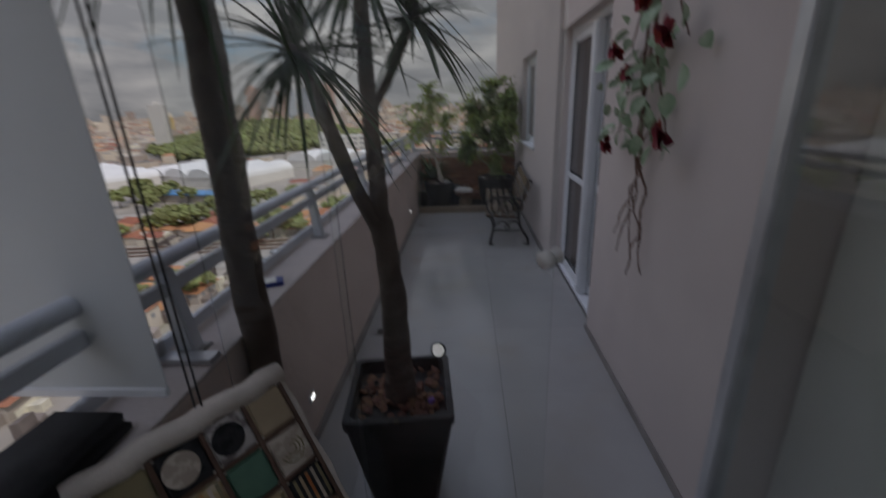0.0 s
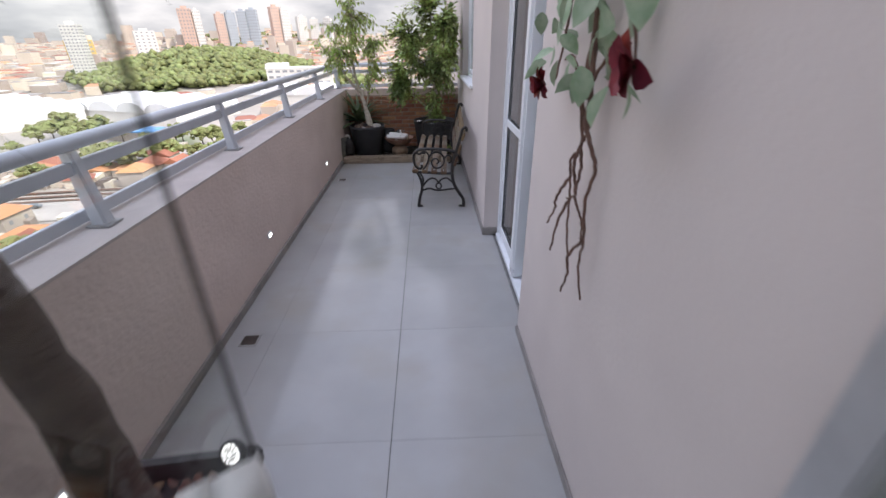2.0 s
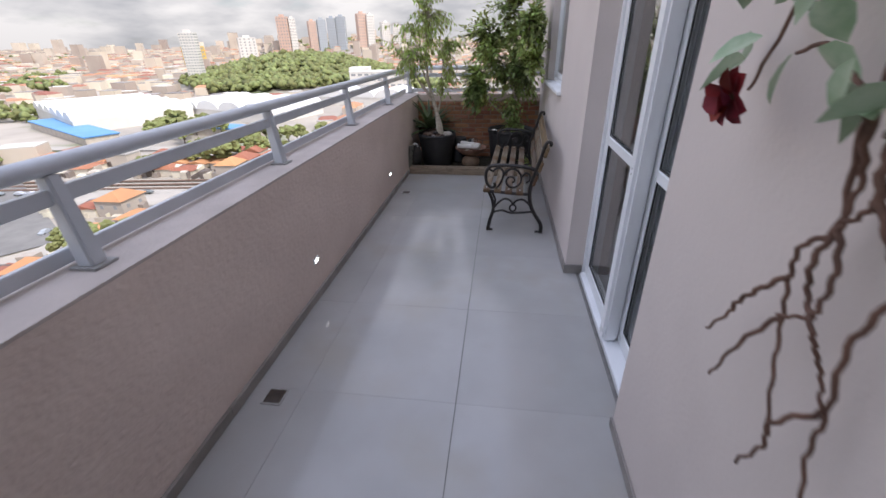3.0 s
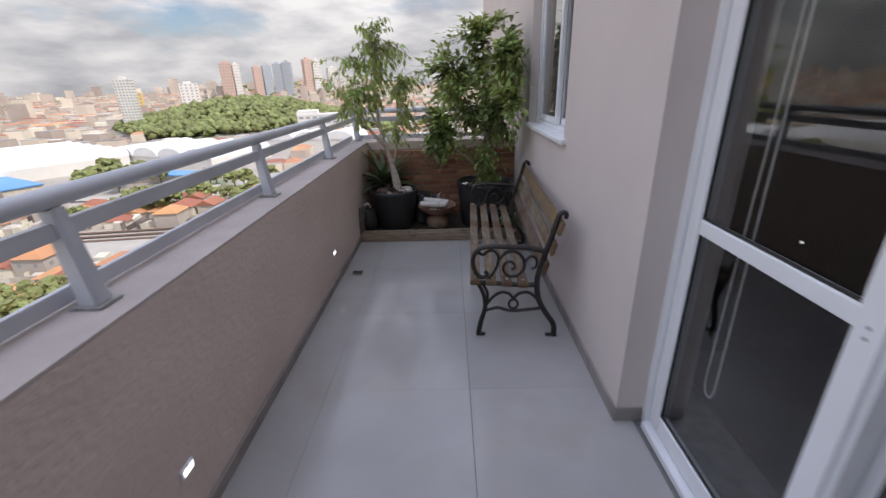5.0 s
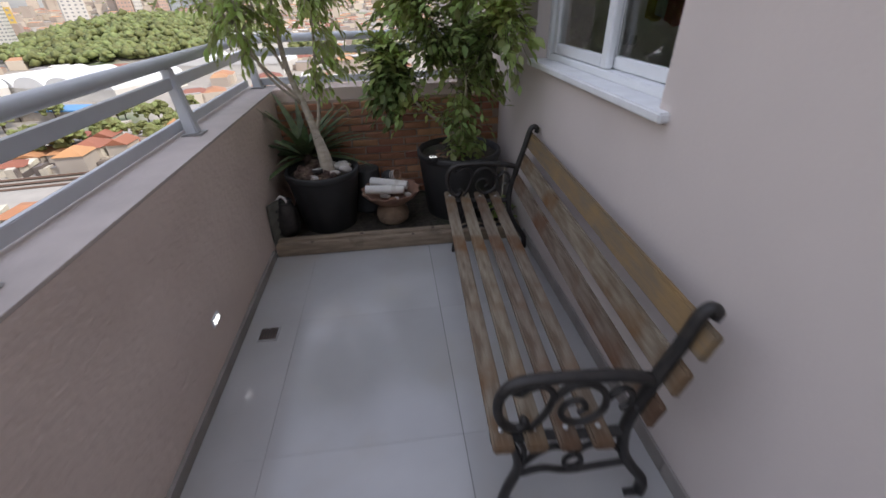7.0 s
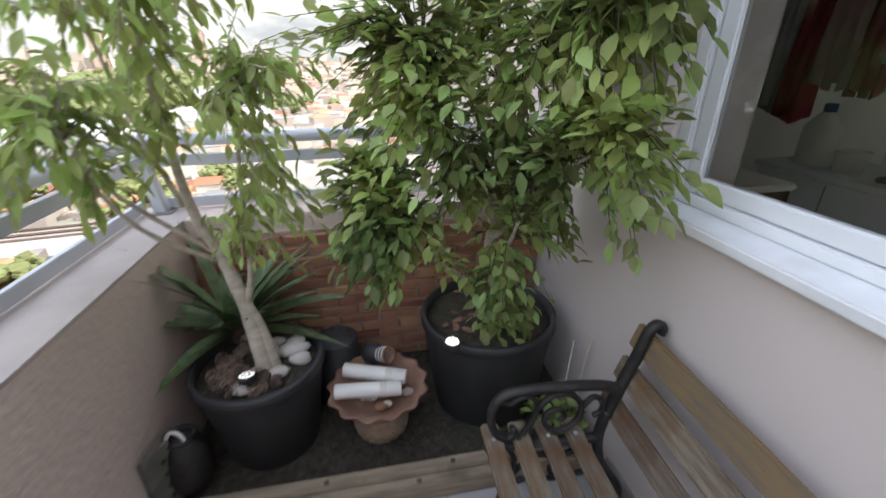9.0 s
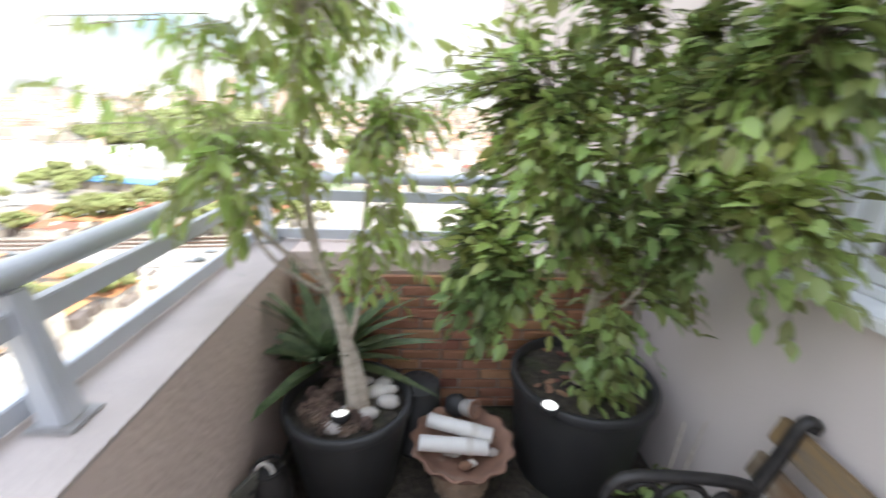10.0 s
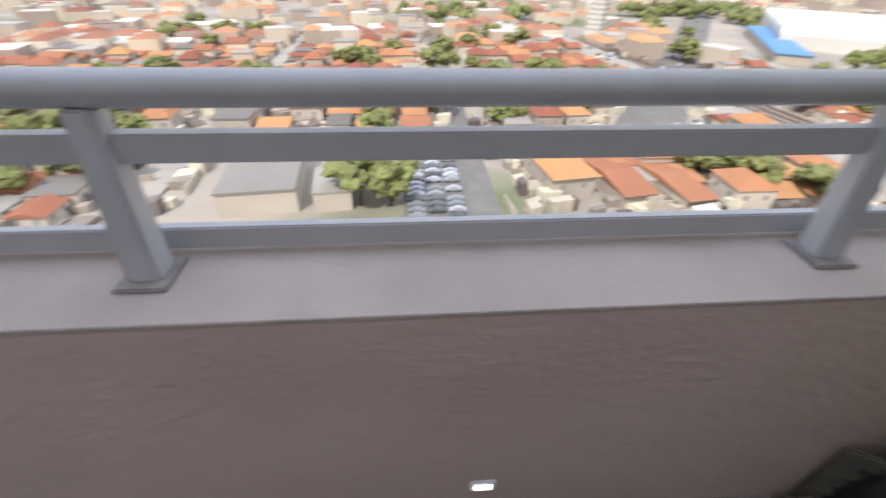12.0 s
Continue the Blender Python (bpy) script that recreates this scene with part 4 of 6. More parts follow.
def wall_pot():
    e = thing("wall_pot", (-0.47, 7.03, 0.035), "dark rounded wall pot with a grey pierced back plate", "plant pot")
    body = lump(bmesh.new(), (0, 0, 0.145), 0.085, (0.95, 0.95, 1.7), 0.12, 3, 4)
    part("body", body, M_IRON, e, "", True)
    part("rim", tube(bmesh.new(), [(math.cos(a * 0.5236) * 0.05, math.sin(a * 0.5236) * 0.05, 0.275) for a in range(13)], 0.008, 0.008, 8), M_IRON, e, "", True)
    plate = part("back_plate", boxes(((-0.055, -0.007, 0.0), (0.055, 0.007, 0.31)), bevel=0.006), mat("mossy_grey_clay", (0.17, 0.165, 0.14), (0.11, 0.11, 0.09), rough=0.9, scale=14, bump=0.5), e, "mossy grey plate with round holes")
    plate.matrix_local = pose(-0.062, -0.075, 0, 4, 0, 62)
    for z in (0.07, 0.125, 0.18, 0.24):
        hole = part("hole", lathe(bmesh.new(), ((0.011, 0), (0.011, 0.002), (0.002, 0.0022)), 12), M_BLACK, plate)
        hole.matrix_local = pose(0.018, -0.0068, z, 90, 0, 0)
    arc = [(0.03 * math.cos(a * 0.35), -0.03, 0.27 + 0.055 * math.sin(a * 0.35)) for a in range(10)]
    part("handle", tube(bmesh.new(), arc, 0.007, 0.007, 6), M_CREAM, e, "pale bent handle", True)


wall_pot()


# ---- lights and drains ----
def wall_light(y):
    e = thing("wall_light", (X_PAR, y, 0.255), "small glowing rectangular step light set into the balcony wall", "step light", "step lights along the wall")
    part("bezel", boxes(((0.0, -0.035, -0.022), (0.009, 0.035, 0.022)), bevel=0.003), M_ALU, e)
    part("lens", boxes(((0.0095, -0.022, -0.009), (0.0125, 0.022, 0.009))), M_LED_DIM, e, "glowing white lens")


for y in (1.98, 3.97, 5.94):
    wall_light(y)


def drain(x, y):
    e = thing("floor_drain", (x, y, 0.0), "square dark metal floor drain grate", "drain", "floor drains")
    part("frame", boxes(((-0.05, -0.05, 0.0005), (0.05, -0.042, 0.005)), ((-0.05, 0.042, 0.0005), (0.05, 0.05, 0.005)), ((-0.05, -0.042, 0.0005), (-0.042, 0.042, 0.005)), ((0.042, -0.042, 0.0005), (0.05, 0.042, 0.005))), M_PLATE, e)
    part("sump", boxes(((-0.042, -0.042, 0.0004), (0.042, 0.042, 0.0012))), M_BLACK, e)
    for k in range(6):
        q = -0.034 + k * 0.0136
        part("bar", boxes(((q - 0.003, -0.042, 0.0015), (q + 0.003, 0.042, 0.0045))), M_BARK_DARK, e)


drain(-0.41, 3.06)
drain(-0.42, 6.10)

# a wooden stud left on the floor and a small carton on the ledge
cap = thing("carton", (-0.665, 1.98, Z_PAR), "small blue and white carton lying on the wall's cap", "box", "", 25)
M_BLUE = mat("blue_card", (0.03, 0.05, 0.22), (0.04, 0.06, 0.26), rough=0.5, scale=10)
part("body", boxes(((-0.065, -0.04, 0), (0.065, 0.04, 0.02)), bevel=0.002), M_BLUE, cap)
part("top_face", boxes(((-0.058, -0.034, 0.0202), (0.035, 0.034, 0.0225))), M_CREAM, cap, "white printed face")


pad = thing("folded_cushion", (-0.69, 0.90, Z_PAR), "black folded outdoor cushion lying on the balcony wall", "cushion")
bm = boxes(((-0.10, -0.40, 0.0), (0.10, 0.17, 0.034)), ((-0.095, -0.39, 0.036), (0.095, 0.16, 0.07)), bevel=0.013)
part("fabric", bm, mat("black_canvas", (0.018, 0.018, 0.02), (0.03, 0.03, 0.032), rough=0.9, scale=14, bump=0.5, bscale=180), pad, "", True)


# ---- hanging vine on the house wall ----
M_VINE_STEM = mat("dried_vine", (0.16, 0.085, 0.06), (0.10, 0.055, 0.04), rough=0.8, scale=30, bump=0.6, bscale=60)
M_SILK_LEAF = mat("silk_leaf", (0.42, 0.50, 0.36), (0.27, 0.38, 0.24), rough=0.6, scale=20, bump=0.1, vary=0.3, trans=0.2)
M_SILK_RED = mat("silk_red", (0.24, 0.012, 0.02), (0.14, 0.008, 0.015), rough=0.7, scale=20, bump=0.2, vary=0.25)


def hanging_vine():
    rng = random.Random(9)
    x = X_WALL - 0.03
    e = thing("hanging_vine", (x, 2.345, 1.457), "artificial hanging vine with twisted roots, pale leaves and red flowers", "wall decoration")
    strands = (
        ((-0.01, 0.03, 0.75), (-0.03, 0.02, 0.4), (-0.02, 0.0, 0.1), (-0.03, 0.0, -0.05), (-0.02, -0.01, -0.12), (-0.02, -0.008, -0.19)),
        ((-0.01, -0.02, 0.6), (-0.03, -0.02, 0.2), (-0.02, -0.012, 0.05), (-0.02, -0.03, -0.06), (-0.03, -0.053, -0.12), (-0.02, -0.09, -0.18), (-0.01, -0.116, -0.234), (-0.02, -0.105, -0.33), (-0.01, -0.113, -0.446), (-0.02, -0.13, -0.53), (-0.01, -0.16, -0.632)),
        ((-0.02, 0.012, 0.1), (-0.03, 0.008, -0.06), (-0.015, 0.0, -0.19), (-0.03, 0.03, -0.24), (-0.02, 0.043, -0.30), (-0.02, 0.024, -0.368), (-0.03, -0.02, -0.46), (-0.02, -0.047, -0.574)),
        ((-0.02, 0.043, -0.30), (-0.03, 0.09, -0.36), (-0.03, 0.135, -0.42), (-0.02, 0.155, -0.45), (-0.03, 0.198, -0.527)),
        ((-0.02, 0.024, -0.368), (-0.03, 0.08, -0.47), (-0.02, 0.152, -0.619)),
        ((-0.02, -0.008, -0.19), (-0.03, -0.002, -0.25), (-0.02, -0.006, -0.307), (-0.03, -0.05, -0.34), (-0.02, -0.063, -0.373), (-0.01, -0.08, -0.41), (-0.02, -0.113, -0.446)),
        ((-0.02, -0.008, -0.19), (-0.02, -0.035, -0.25), (-0.03, -0.045, -0.31), (-0.02, -0.02, -0.34), (-0.03, 0.024, -0.368)),
        ((-0.01, -0.113, -0.446), (-0.03, -0.06, -0.53), (-0.02, -0.05, -0.60), (-0.02, -0.008, -0.696)),
        ((-0.02, -0.053, -0.12), (-0.02, -0.035, -0.16), (-0.02, -0.008, -0.19)),
        ((-0.01, 0.0, 0.45), (-0.03, 0.15, 0.30), (-0.02, 0.26, 0.10), (-0.01, 0.35, -0.04)),
        ((-0.01, 0.0, 0.5), (-0.03, -0.14, 0.30), (-0.02, -0.22, 0.12), (-0.01, -0.26, 0.0)),
        ((-0.03, 0.0, -0.05), (-0.04, 0.06, 0.02), (-0.03, 0.14, 0.045), (-0.03, 0.2, 0.03)),
        ((-0.03, -0.03, -0.06), (-0.04, -0.09, 0.0), (-0.03, -0.15, 0.06), (-0.03, -0.24, 0.08)),
        ((-0.01, 0.0, 0.7), (-0.03, 0.12, 0.55), (-0.02, 0.22, 0.42)),
        ((-0.01, 0.0, 0.7), (-0.03, -0.18, 0.62), (-0.02, -0.34, 0.40)))
    for k, s in enumerate(strands):
        part("root" if k < 9 else "stem", tube(bmesh.new(), [p + Vector((0, 0.004 * math.sin(i * 1.7 + k), 0)) for i, p in enumerate(spline(s, 7))], 0.009 if k < 2 else 0.0055, 0.0032, 7), M_VINE_STEM, e, "", True)
    shape = ((0, 0.004), (0.018, 0.026), (0.045, 0.034), (0.075, 0.022), (0.1, 0.0))
    bm = bmesh.new()
    prev = None
    for t, w in shape:
        cur = [bm.verts.new((t, -w, 0.25 * w - t * t * 2)), bm.verts.new((t, 0, -t * t * 2)), bm.verts.new((t, w, 0.25 * w - t * t * 2))]
        if prev:
            bm.faces.new((prev[0], prev[1], cur[1], cur[0]))
            bm.faces.new((prev[1], prev[2], cur[2], cur[1]))
        prev = cur
    leaf = part("leaf", bm, M_SILK_LEAF, e, "", True)
    placed = [leaf]
    for k in range(84):
        o = leaf if k == 0 else new("leaf", leaf.data)
        o.parent = e
        o.location = (rng.uniform(-0.10, -0.01), rng.gauss(0.02, 0.2), min(0.72, max(0.0, rng.gauss(0.24, 0.2))))
        o.rotation_euler = (rng.uniform(-0.9, 0.9), rng.uniform(0.2, 1.5), rng.uniform(0, 6.28))
        o.scale = [rng.uniform(0.6, 1.0)] * 3
    petal = None
    for fy, fz, size in ((0.27, -0.045, 0.8), (-0.37, 0.045, 0.95), (-0.05, 0.58, 0.9), (0.26, 0.42, 0.85), (-0.30, 0.42, 0.95), (0.08, 0.30, 0.7)):
        heart = part("flower", lump(bmesh.new(), (0, 0, 0), 0.014, (1, 1, 1), 0.4, 1), M_VINE_STEM, e, "red silk flower")
        heart.location = (-0.075, fy, fz)
        heart.scale = [size] * 3
        for k in range(14):
            if petal is None:
                bm = bmesh.new()
                prev = None
                for t, w in ((0.0, 0.008), (0.018, 0.024), (0.040, 0.031), (0.058, 0.020), (0.068, 0.0)):
                    cur = [bm.verts.new((t, -w, 0.3 * w - t * t * 4)), bm.verts.new((t, 0, -t * t * 4)), bm.verts.new((t, w, 0.3 * w - t * t * 4))]
                    if prev:
                        bm.faces.new((prev[0], prev[1], cur[1], cur[0]))
                        bm.faces.new((prev[1], prev[2], cur[2], cur[1]))
                    prev = cur
                o = part("petal", bm, M_SILK_RED, heart, "", True)
                petal = o.data
            else:
                o = new("petal", petal)
                o.parent = heart
            o.matrix_local = Matrix.Rotation(-1.57 - 0.2, 4, "Y") @ Matrix.Rotation(k * 0.898 + rng.uniform(-0.2, 0.2), 4, "Z") @ Matrix.Rotation(rng.uniform(-1.15, 0.1), 4, "Y")


hanging_vine()


# ---- dracaenas by the glass ----
def rosette(rng, at, n, length, down=0.3):
    vs, fs = [], []
    for k in range(n):
        a, lift = k * 2.4, rng.uniform(-0.7, 1.35)
        l = length * rng.uniform(0.7, 1.1)
        b = len(vs)
        for i in range(7):
            t = i / 6
            w = 0.011 * (1 - t) ** 0.6 + 0.0006
            q = l * t * math.cos(lift) * (1 - 0.1 * t)
            z = l * t * math.sin(lift) - down * l * t * t
            c, s = math.cos(a), math.sin(a)
            p = Vector(at) + Vector((c * q, s * q, z))
            sd = Vector((-s, c, 0)) * w
            vs += [p - sd, p + Vector((0, 0, -w * 0.5)), p + sd]
        for i in range(6):
            j = b + 3 * i
            fs += [(j, j + 1, j + 4, j + 3), (j + 1, j + 2, j + 5, j + 4)]
    return vs, fs


def dracaena_in_planter():
    rng = random.Random(14)
    e = thing("potted_dracaena", (-0.03, 1.715, 0.0), "forked dracaena in a tapered charcoal planter filled with bark chips", "potted tree", "", 6)
    bm = bmesh.new()
    h = 0.53
    rings = []
    for w, z in ((0.13, 0.0), (0.135, 0.01), (0.205, h - 0.05), (0.213, h - 0.045), (0.215, h - 0.005), (0.208, h), (0.188, h), (0.185, h - 0.07)):
        c = 0.018
        ring = []
        for sx, sy in ((1, 1), (-1, 1), (-1, -1), (1, -1)):
            pair = [(sx * w, sy * (w - c)), (sx * (w - c), sy * w)]
            ring += pair if sx * sy > 0 else pair[::-1]
        rings.append([bm.verts.new((x, y, z)) for x, y in ring])
    for a, b in zip(rings, rings[1:]):
        for k in range(8):
            bm.faces.new((a[k], a[(k + 1) % 8], b[(k + 1) % 8], b[k]))
    bm.faces.new(rings[0][::-1])
    bm.faces.new(rings[-1])
    part("planter", bm, M_POT_STONE, e, "square tapered charcoal planter")
    chip = None
    for k in range(95):
        x, y = rng.uniform(-0.17, 0.17), rng.uniform(-0.17, 0.17)
        if chip is None:
            o = part("bark_chip", lump(bmesh.new(), (0, 0, 0), 0.02, (1.3, 0.9, 0.5), 0.6, 1, 4), M_CHIP, e)
            chip = o.data
        else:
            o = new("bark_chip", chip)
            o.parent = e
        o.location = (x, y, h - 0.060 + rng.uniform(0, 0.016))
        o.rotation_euler = [rng.uniform(-0.6, 0.6), rng.uniform(-0.6, 0.6), rng.uniform(0, 6)]
        o.scale = [rng.uniform(0.7, 1.3)] * 3
    bm = bmesh.new()
    tube(bm, spline([(0, 0, 0.44), (0.0, 0, 0.52), (0.0, 0, 0.70), (0.0, 0, 1.0), (-0.02, -0.01, 1.26)], 6), 0.074, 0.040, 14)
    tube(bm, spline([(-0.018, -0.01, 1.22), (-0.025, 0.02, 1.45), (-0.03, 0.04, 1.75), (-0.02, 0.05, 2.05)], 5), 0.036, 0.024, 12)
    tube(bm, spline([(-0.02, -0.01, 1.20), (-0.10, -0.03, 1.40), (-0.17, -0.04, 1.62), (-0.22, -0.05, 1.80)], 5), 0.030, 0.020, 12)
    for v in bm.verts:
        v.co += Vector((noise.noise(v.co * 14), noise.noise(v.co * 14 + Vector((7, 0, 0))), 0)) * 0.007
        v.co.x += 0.0025 * math.sin(v.co.z * 160)
    part("trunk", bm, M_BARK_DARK, e, "", True)
    for at, n, l in (((-0.23, -0.05, 1.82), 70, 0.46), ((-0.02, 0.05, 2.08), 70, 0.5), ((0.14, 0.05, 1.92), 46, 0.36)):
        vs, fs = rosette(rng, at, n, l)
        mesh_part("leaf_head", vs, fs, M_PALM, e, "", "stuff")
    tube_bm = tube(bmesh.new(), spline([(-0.045, 0.03, 1.6), (0.05, 0.04, 1.75), (0.13, 0.05, 1.9)], 4), 0.018, 0.014, 8)
    part("branch", tube_bm, M_BARK_DARK, e, "", True)
    o = part("purple_chip", lump(bmesh.new(), (0, 0, 0), 0.017, (1, 1, 0.7), 0.3, 1, 2), mat("violet_glass", (0.22, 0.10, 0.45), rough=0.3, bump=0), e, "small violet stone")
    o.location = (0.13, -0.06, h - 0.040)


dracaena_in_planter()


def tall_dracaena():
    rng = random.Random(5)
    e = thing("tall_dracaena", (-0.495, 1.545, 0.0), "tall dark palm-like trunk standing by the balcony wall", "tree")
    bm = bmesh.new()
    tube(bm, spline([(0, 0.0, 0.0), (0.0, 0, 0.5), (0.0, -0.01, 1.1), (0.02, -0.02, 1.7), (0.03, -0.03, 2.3)], 8), 0.064, 0.05, 16)
    for v in bm.verts:
        v.co += Vector((noise.noise(v.co * 11), noise.noise(v.co * 11 + Vector((7, 0, 0))), 0)) * 0.009
        v.co.x += 0.003 * math.sin(v.co.z * 95)
    part("trunk", bm, M_BARK_DARK, e, "", True)
    vs, fs = rosette(rng, (0.03, -0.03, 2.3), 80, 0.6, 0.6)
    mesh_part("leaf_head", vs, fs, M_PALM, e, "", "stuff")


tall_dracaena()


# ---- patchwork chair by the glass ----
def patchwork_chair():
    rng = random.Random(30)
    fabrics = [mat("patch_" + n, c, c2, rough=0.95, scale=s, bump=0.4, bscale=240, depth=0.002, spec=0.15, soft=(0.45, 0.55)) for n, c, c2, s in (
        ("sand", (0.40, 0.31, 0.20), (0.36, 0.28, 0.18), 8), ("cream", (0.55, 0.48, 0.39), (0.40, 0.33, 0.26), 30), ("green", (0.10, 0.19, 0.13), (0.09, 0.17, 0.115), 10),
        ("black", (0.02, 0.02, 0.02), (0.035, 0.035, 0.035), 30), ("lace", (0.50, 0.46, 0.42), (0.20, 0.17, 0.16), 26), ("gold", (0.42, 0.31, 0.16), (0.52, 0.44, 0.30), 24),
        ("teal", (0.02, 0.13, 0.13), (0.02, 0.11, 0.11), 10), ("rust", (0.36, 0.13, 0.05), (0.42, 0.24, 0.10), 20), ("olive", (0.24, 0.20, 0.11), (0.20, 0.17, 0.10), 12))]
    paisley = mat("paisley_print", (0.10, 0.022, 0.035), (0.30, 0.26, 0.24), rough=0.9, scale=26, bump=0.3, soft=(0.48, 0.56))
    e = thing("patchwork_chair", (0, 0, 0), "wooden lounge chair with patchwork back cushion and paisley seat", "chair")
    # frame of the back: u across, v up the back, n out of it
    top = Vector((-0.315, 1.29, 0.885))
    u = Vector((-0.53, -0.848, 0)).normalized()
    nh = Vector((0.848, -0.53, 0))
    v = (Vector((0, 0, 0.42)) - nh * 0.30).normalized()
    n = u.cross(v)
    if n.dot(nh) < 0:
        n = -n
    m = Matrix(((u.x, v.x, n.x, top.x), (u.y, v.y, n.y, top.y), (u.z, v.z, n.z, top.z), (0, 0, 0, 1)))
    back = part("back_cushion", boxes(((0.0, -0.52, -0.06), (0.50, 0.0, 0.0)), bevel=0.022), M_FABRIC_CREAM, e, "cream canvas back cushion")
    back.matrix_local = m
    part("top_roll", tube(bmesh.new(), [(-0.012 + 0.0525 * i, 0.004 + 0.006 * math.sin(i * 2.1), -0.02) for i in range(11)], 0.037, 0.035, 12), M_FABRIC_CREAM, back, "", True)
    part("side_piping", tube(bmesh.new(), [(0.0 + 0.004 * math.sin(i * 1.9), 0.01 - 0.053 * i, -0.012) for i in range(11)], 0.015, 0.015, 8), M_FABRIC_CREAM, back, "", True)
    order = ((0, 4, 3, 8), (1, 2, 5, 6), (3, 5, 4, 1), (0, 1, 7, 3))
    for r in range(4):
        for c in range(4):
            kind = order[r][c]
            x0, y1 = 0.018 + c * 0.118, -0.020 - r * 0.124
            bm = boxes(((x0, y1 - 0.112, -0.004), (x0 + 0.106, y1, 0.009)), bevel=0.007)
            part("patch", bm, fabrics[kind], back)
            cx, cy = x0 + 0.053, y1 - 0.056
            if kind == 4 or (r, c) in ((0, 2), (3, 3)):
                part("dot", lathe(bmesh.new(), ((0.042, 0.0085), (0.042, 0.0105), (0.002, 0.0115)), 24, (cx + 0.008, cy, 0)), fabrics[3] if kind == 4 else fabrics[1], back, "round motif")
            elif kind in (5, 6, 7) or (r, c) == (2, 0):
                for q in range(5):
                    part("stripe", boxes(((x0 + 0.010 + q * 0.019, y1 - 0.103, 0.0085), (x0 + 0.018 + q * 0.019, y1 - 0.009, 0.0108))), fabrics[(8, 1, 7, 0, 8)[q]], back)
            elif kind == 1:
                for q in range(3):
                    arc = [(cx + (0.014 + 0.011 * q) * math.cos(a * 0.5), cy + (0.014 + 0.011 * q) * math.sin(a * 0.5), 0.0092) for a in range(3 + q, 13)]
                    part("embroidery", tube(bmesh.new(), arc, 0.0022, 0.0022, 5), fabrics[8], back, "curled embroidery")
    for i in range(5):
        part("ribbon", boxes(((0.006 + i * 0.118, -0.515, -0.002), (0.018 + i * 0.118, -0.012, 0.0062)), bevel=0.002), M_BROWN_TRIM, back, "brown ribbon")
        part("ribbon", boxes(((0.012, -0.020 - i * 0.124, -0.002), (0.488, -0.008 - i * 0.124, 0.0056)), bevel=0.002), M_BROWN_TRIM, back, "brown ribbon")
    seat = part("seat_cushion", boxes(((0.05, -0.055, 0.0), (0.50, 0.055, 0.34)), bevel=0.02), paisley, e, "dark paisley seat cushion")
    base = top + v * -0.52
    seat.matrix_local = Matrix(((u.x, 0, nh.x, base.x), (u.y, 0, nh.y, base.y), (0, 1, 0, 0.405), (0, 0, 0, 1)))
    frame_m = Matrix(((u.x, nh.x, 0, base.x), (u.y, nh.y, 0, base.y), (0, 0, 1, 0), (0, 0, 0, 1)))
    arm = part("arm", boxes(((-0.13, -0.06, 0.375), (0.045, 0.30, 0.41)), bevel=0.008), M_MAHOGANY, e, "red-brown wooden arm")
    arm.matrix_local = frame_m
    side = part("side_panel", boxes(((-0.12, -0.05, 0.0), (-0.02, 0.29, 0.374)), bevel=0.006), M_MAHOGANY, e)
    side.matrix_local = frame_m
    rail = part("seat_frame", boxes(((-0.018, 0.0, 0.22), (0.50, 0.44, 0.348)), bevel=0.006), M_MAHOGANY, e)
    rail.matrix_local = frame_m
    for x in (0.02, 0.45):
        for y in (0.03, 0.38):
            leg = part("leg", boxes(((x, y, 0.0), (x + 0.04, y + 0.04, 0.22)), bevel=0.004), M_MAHOGANY, e)
            leg.matrix_local = frame_m
    tie = part("tie", tube(bmesh.new(), [(-0.005, -0.50, 0.0), (-0.03, -0.515, 0.02), (-0.055, -0.52, 0.015)], 0.012, 0.009, 8), mat("yellow_tie", (0.50, 0.38, 0.16), rough=0.9), back, "yellow cloth tie", True)


patchwork_chair()


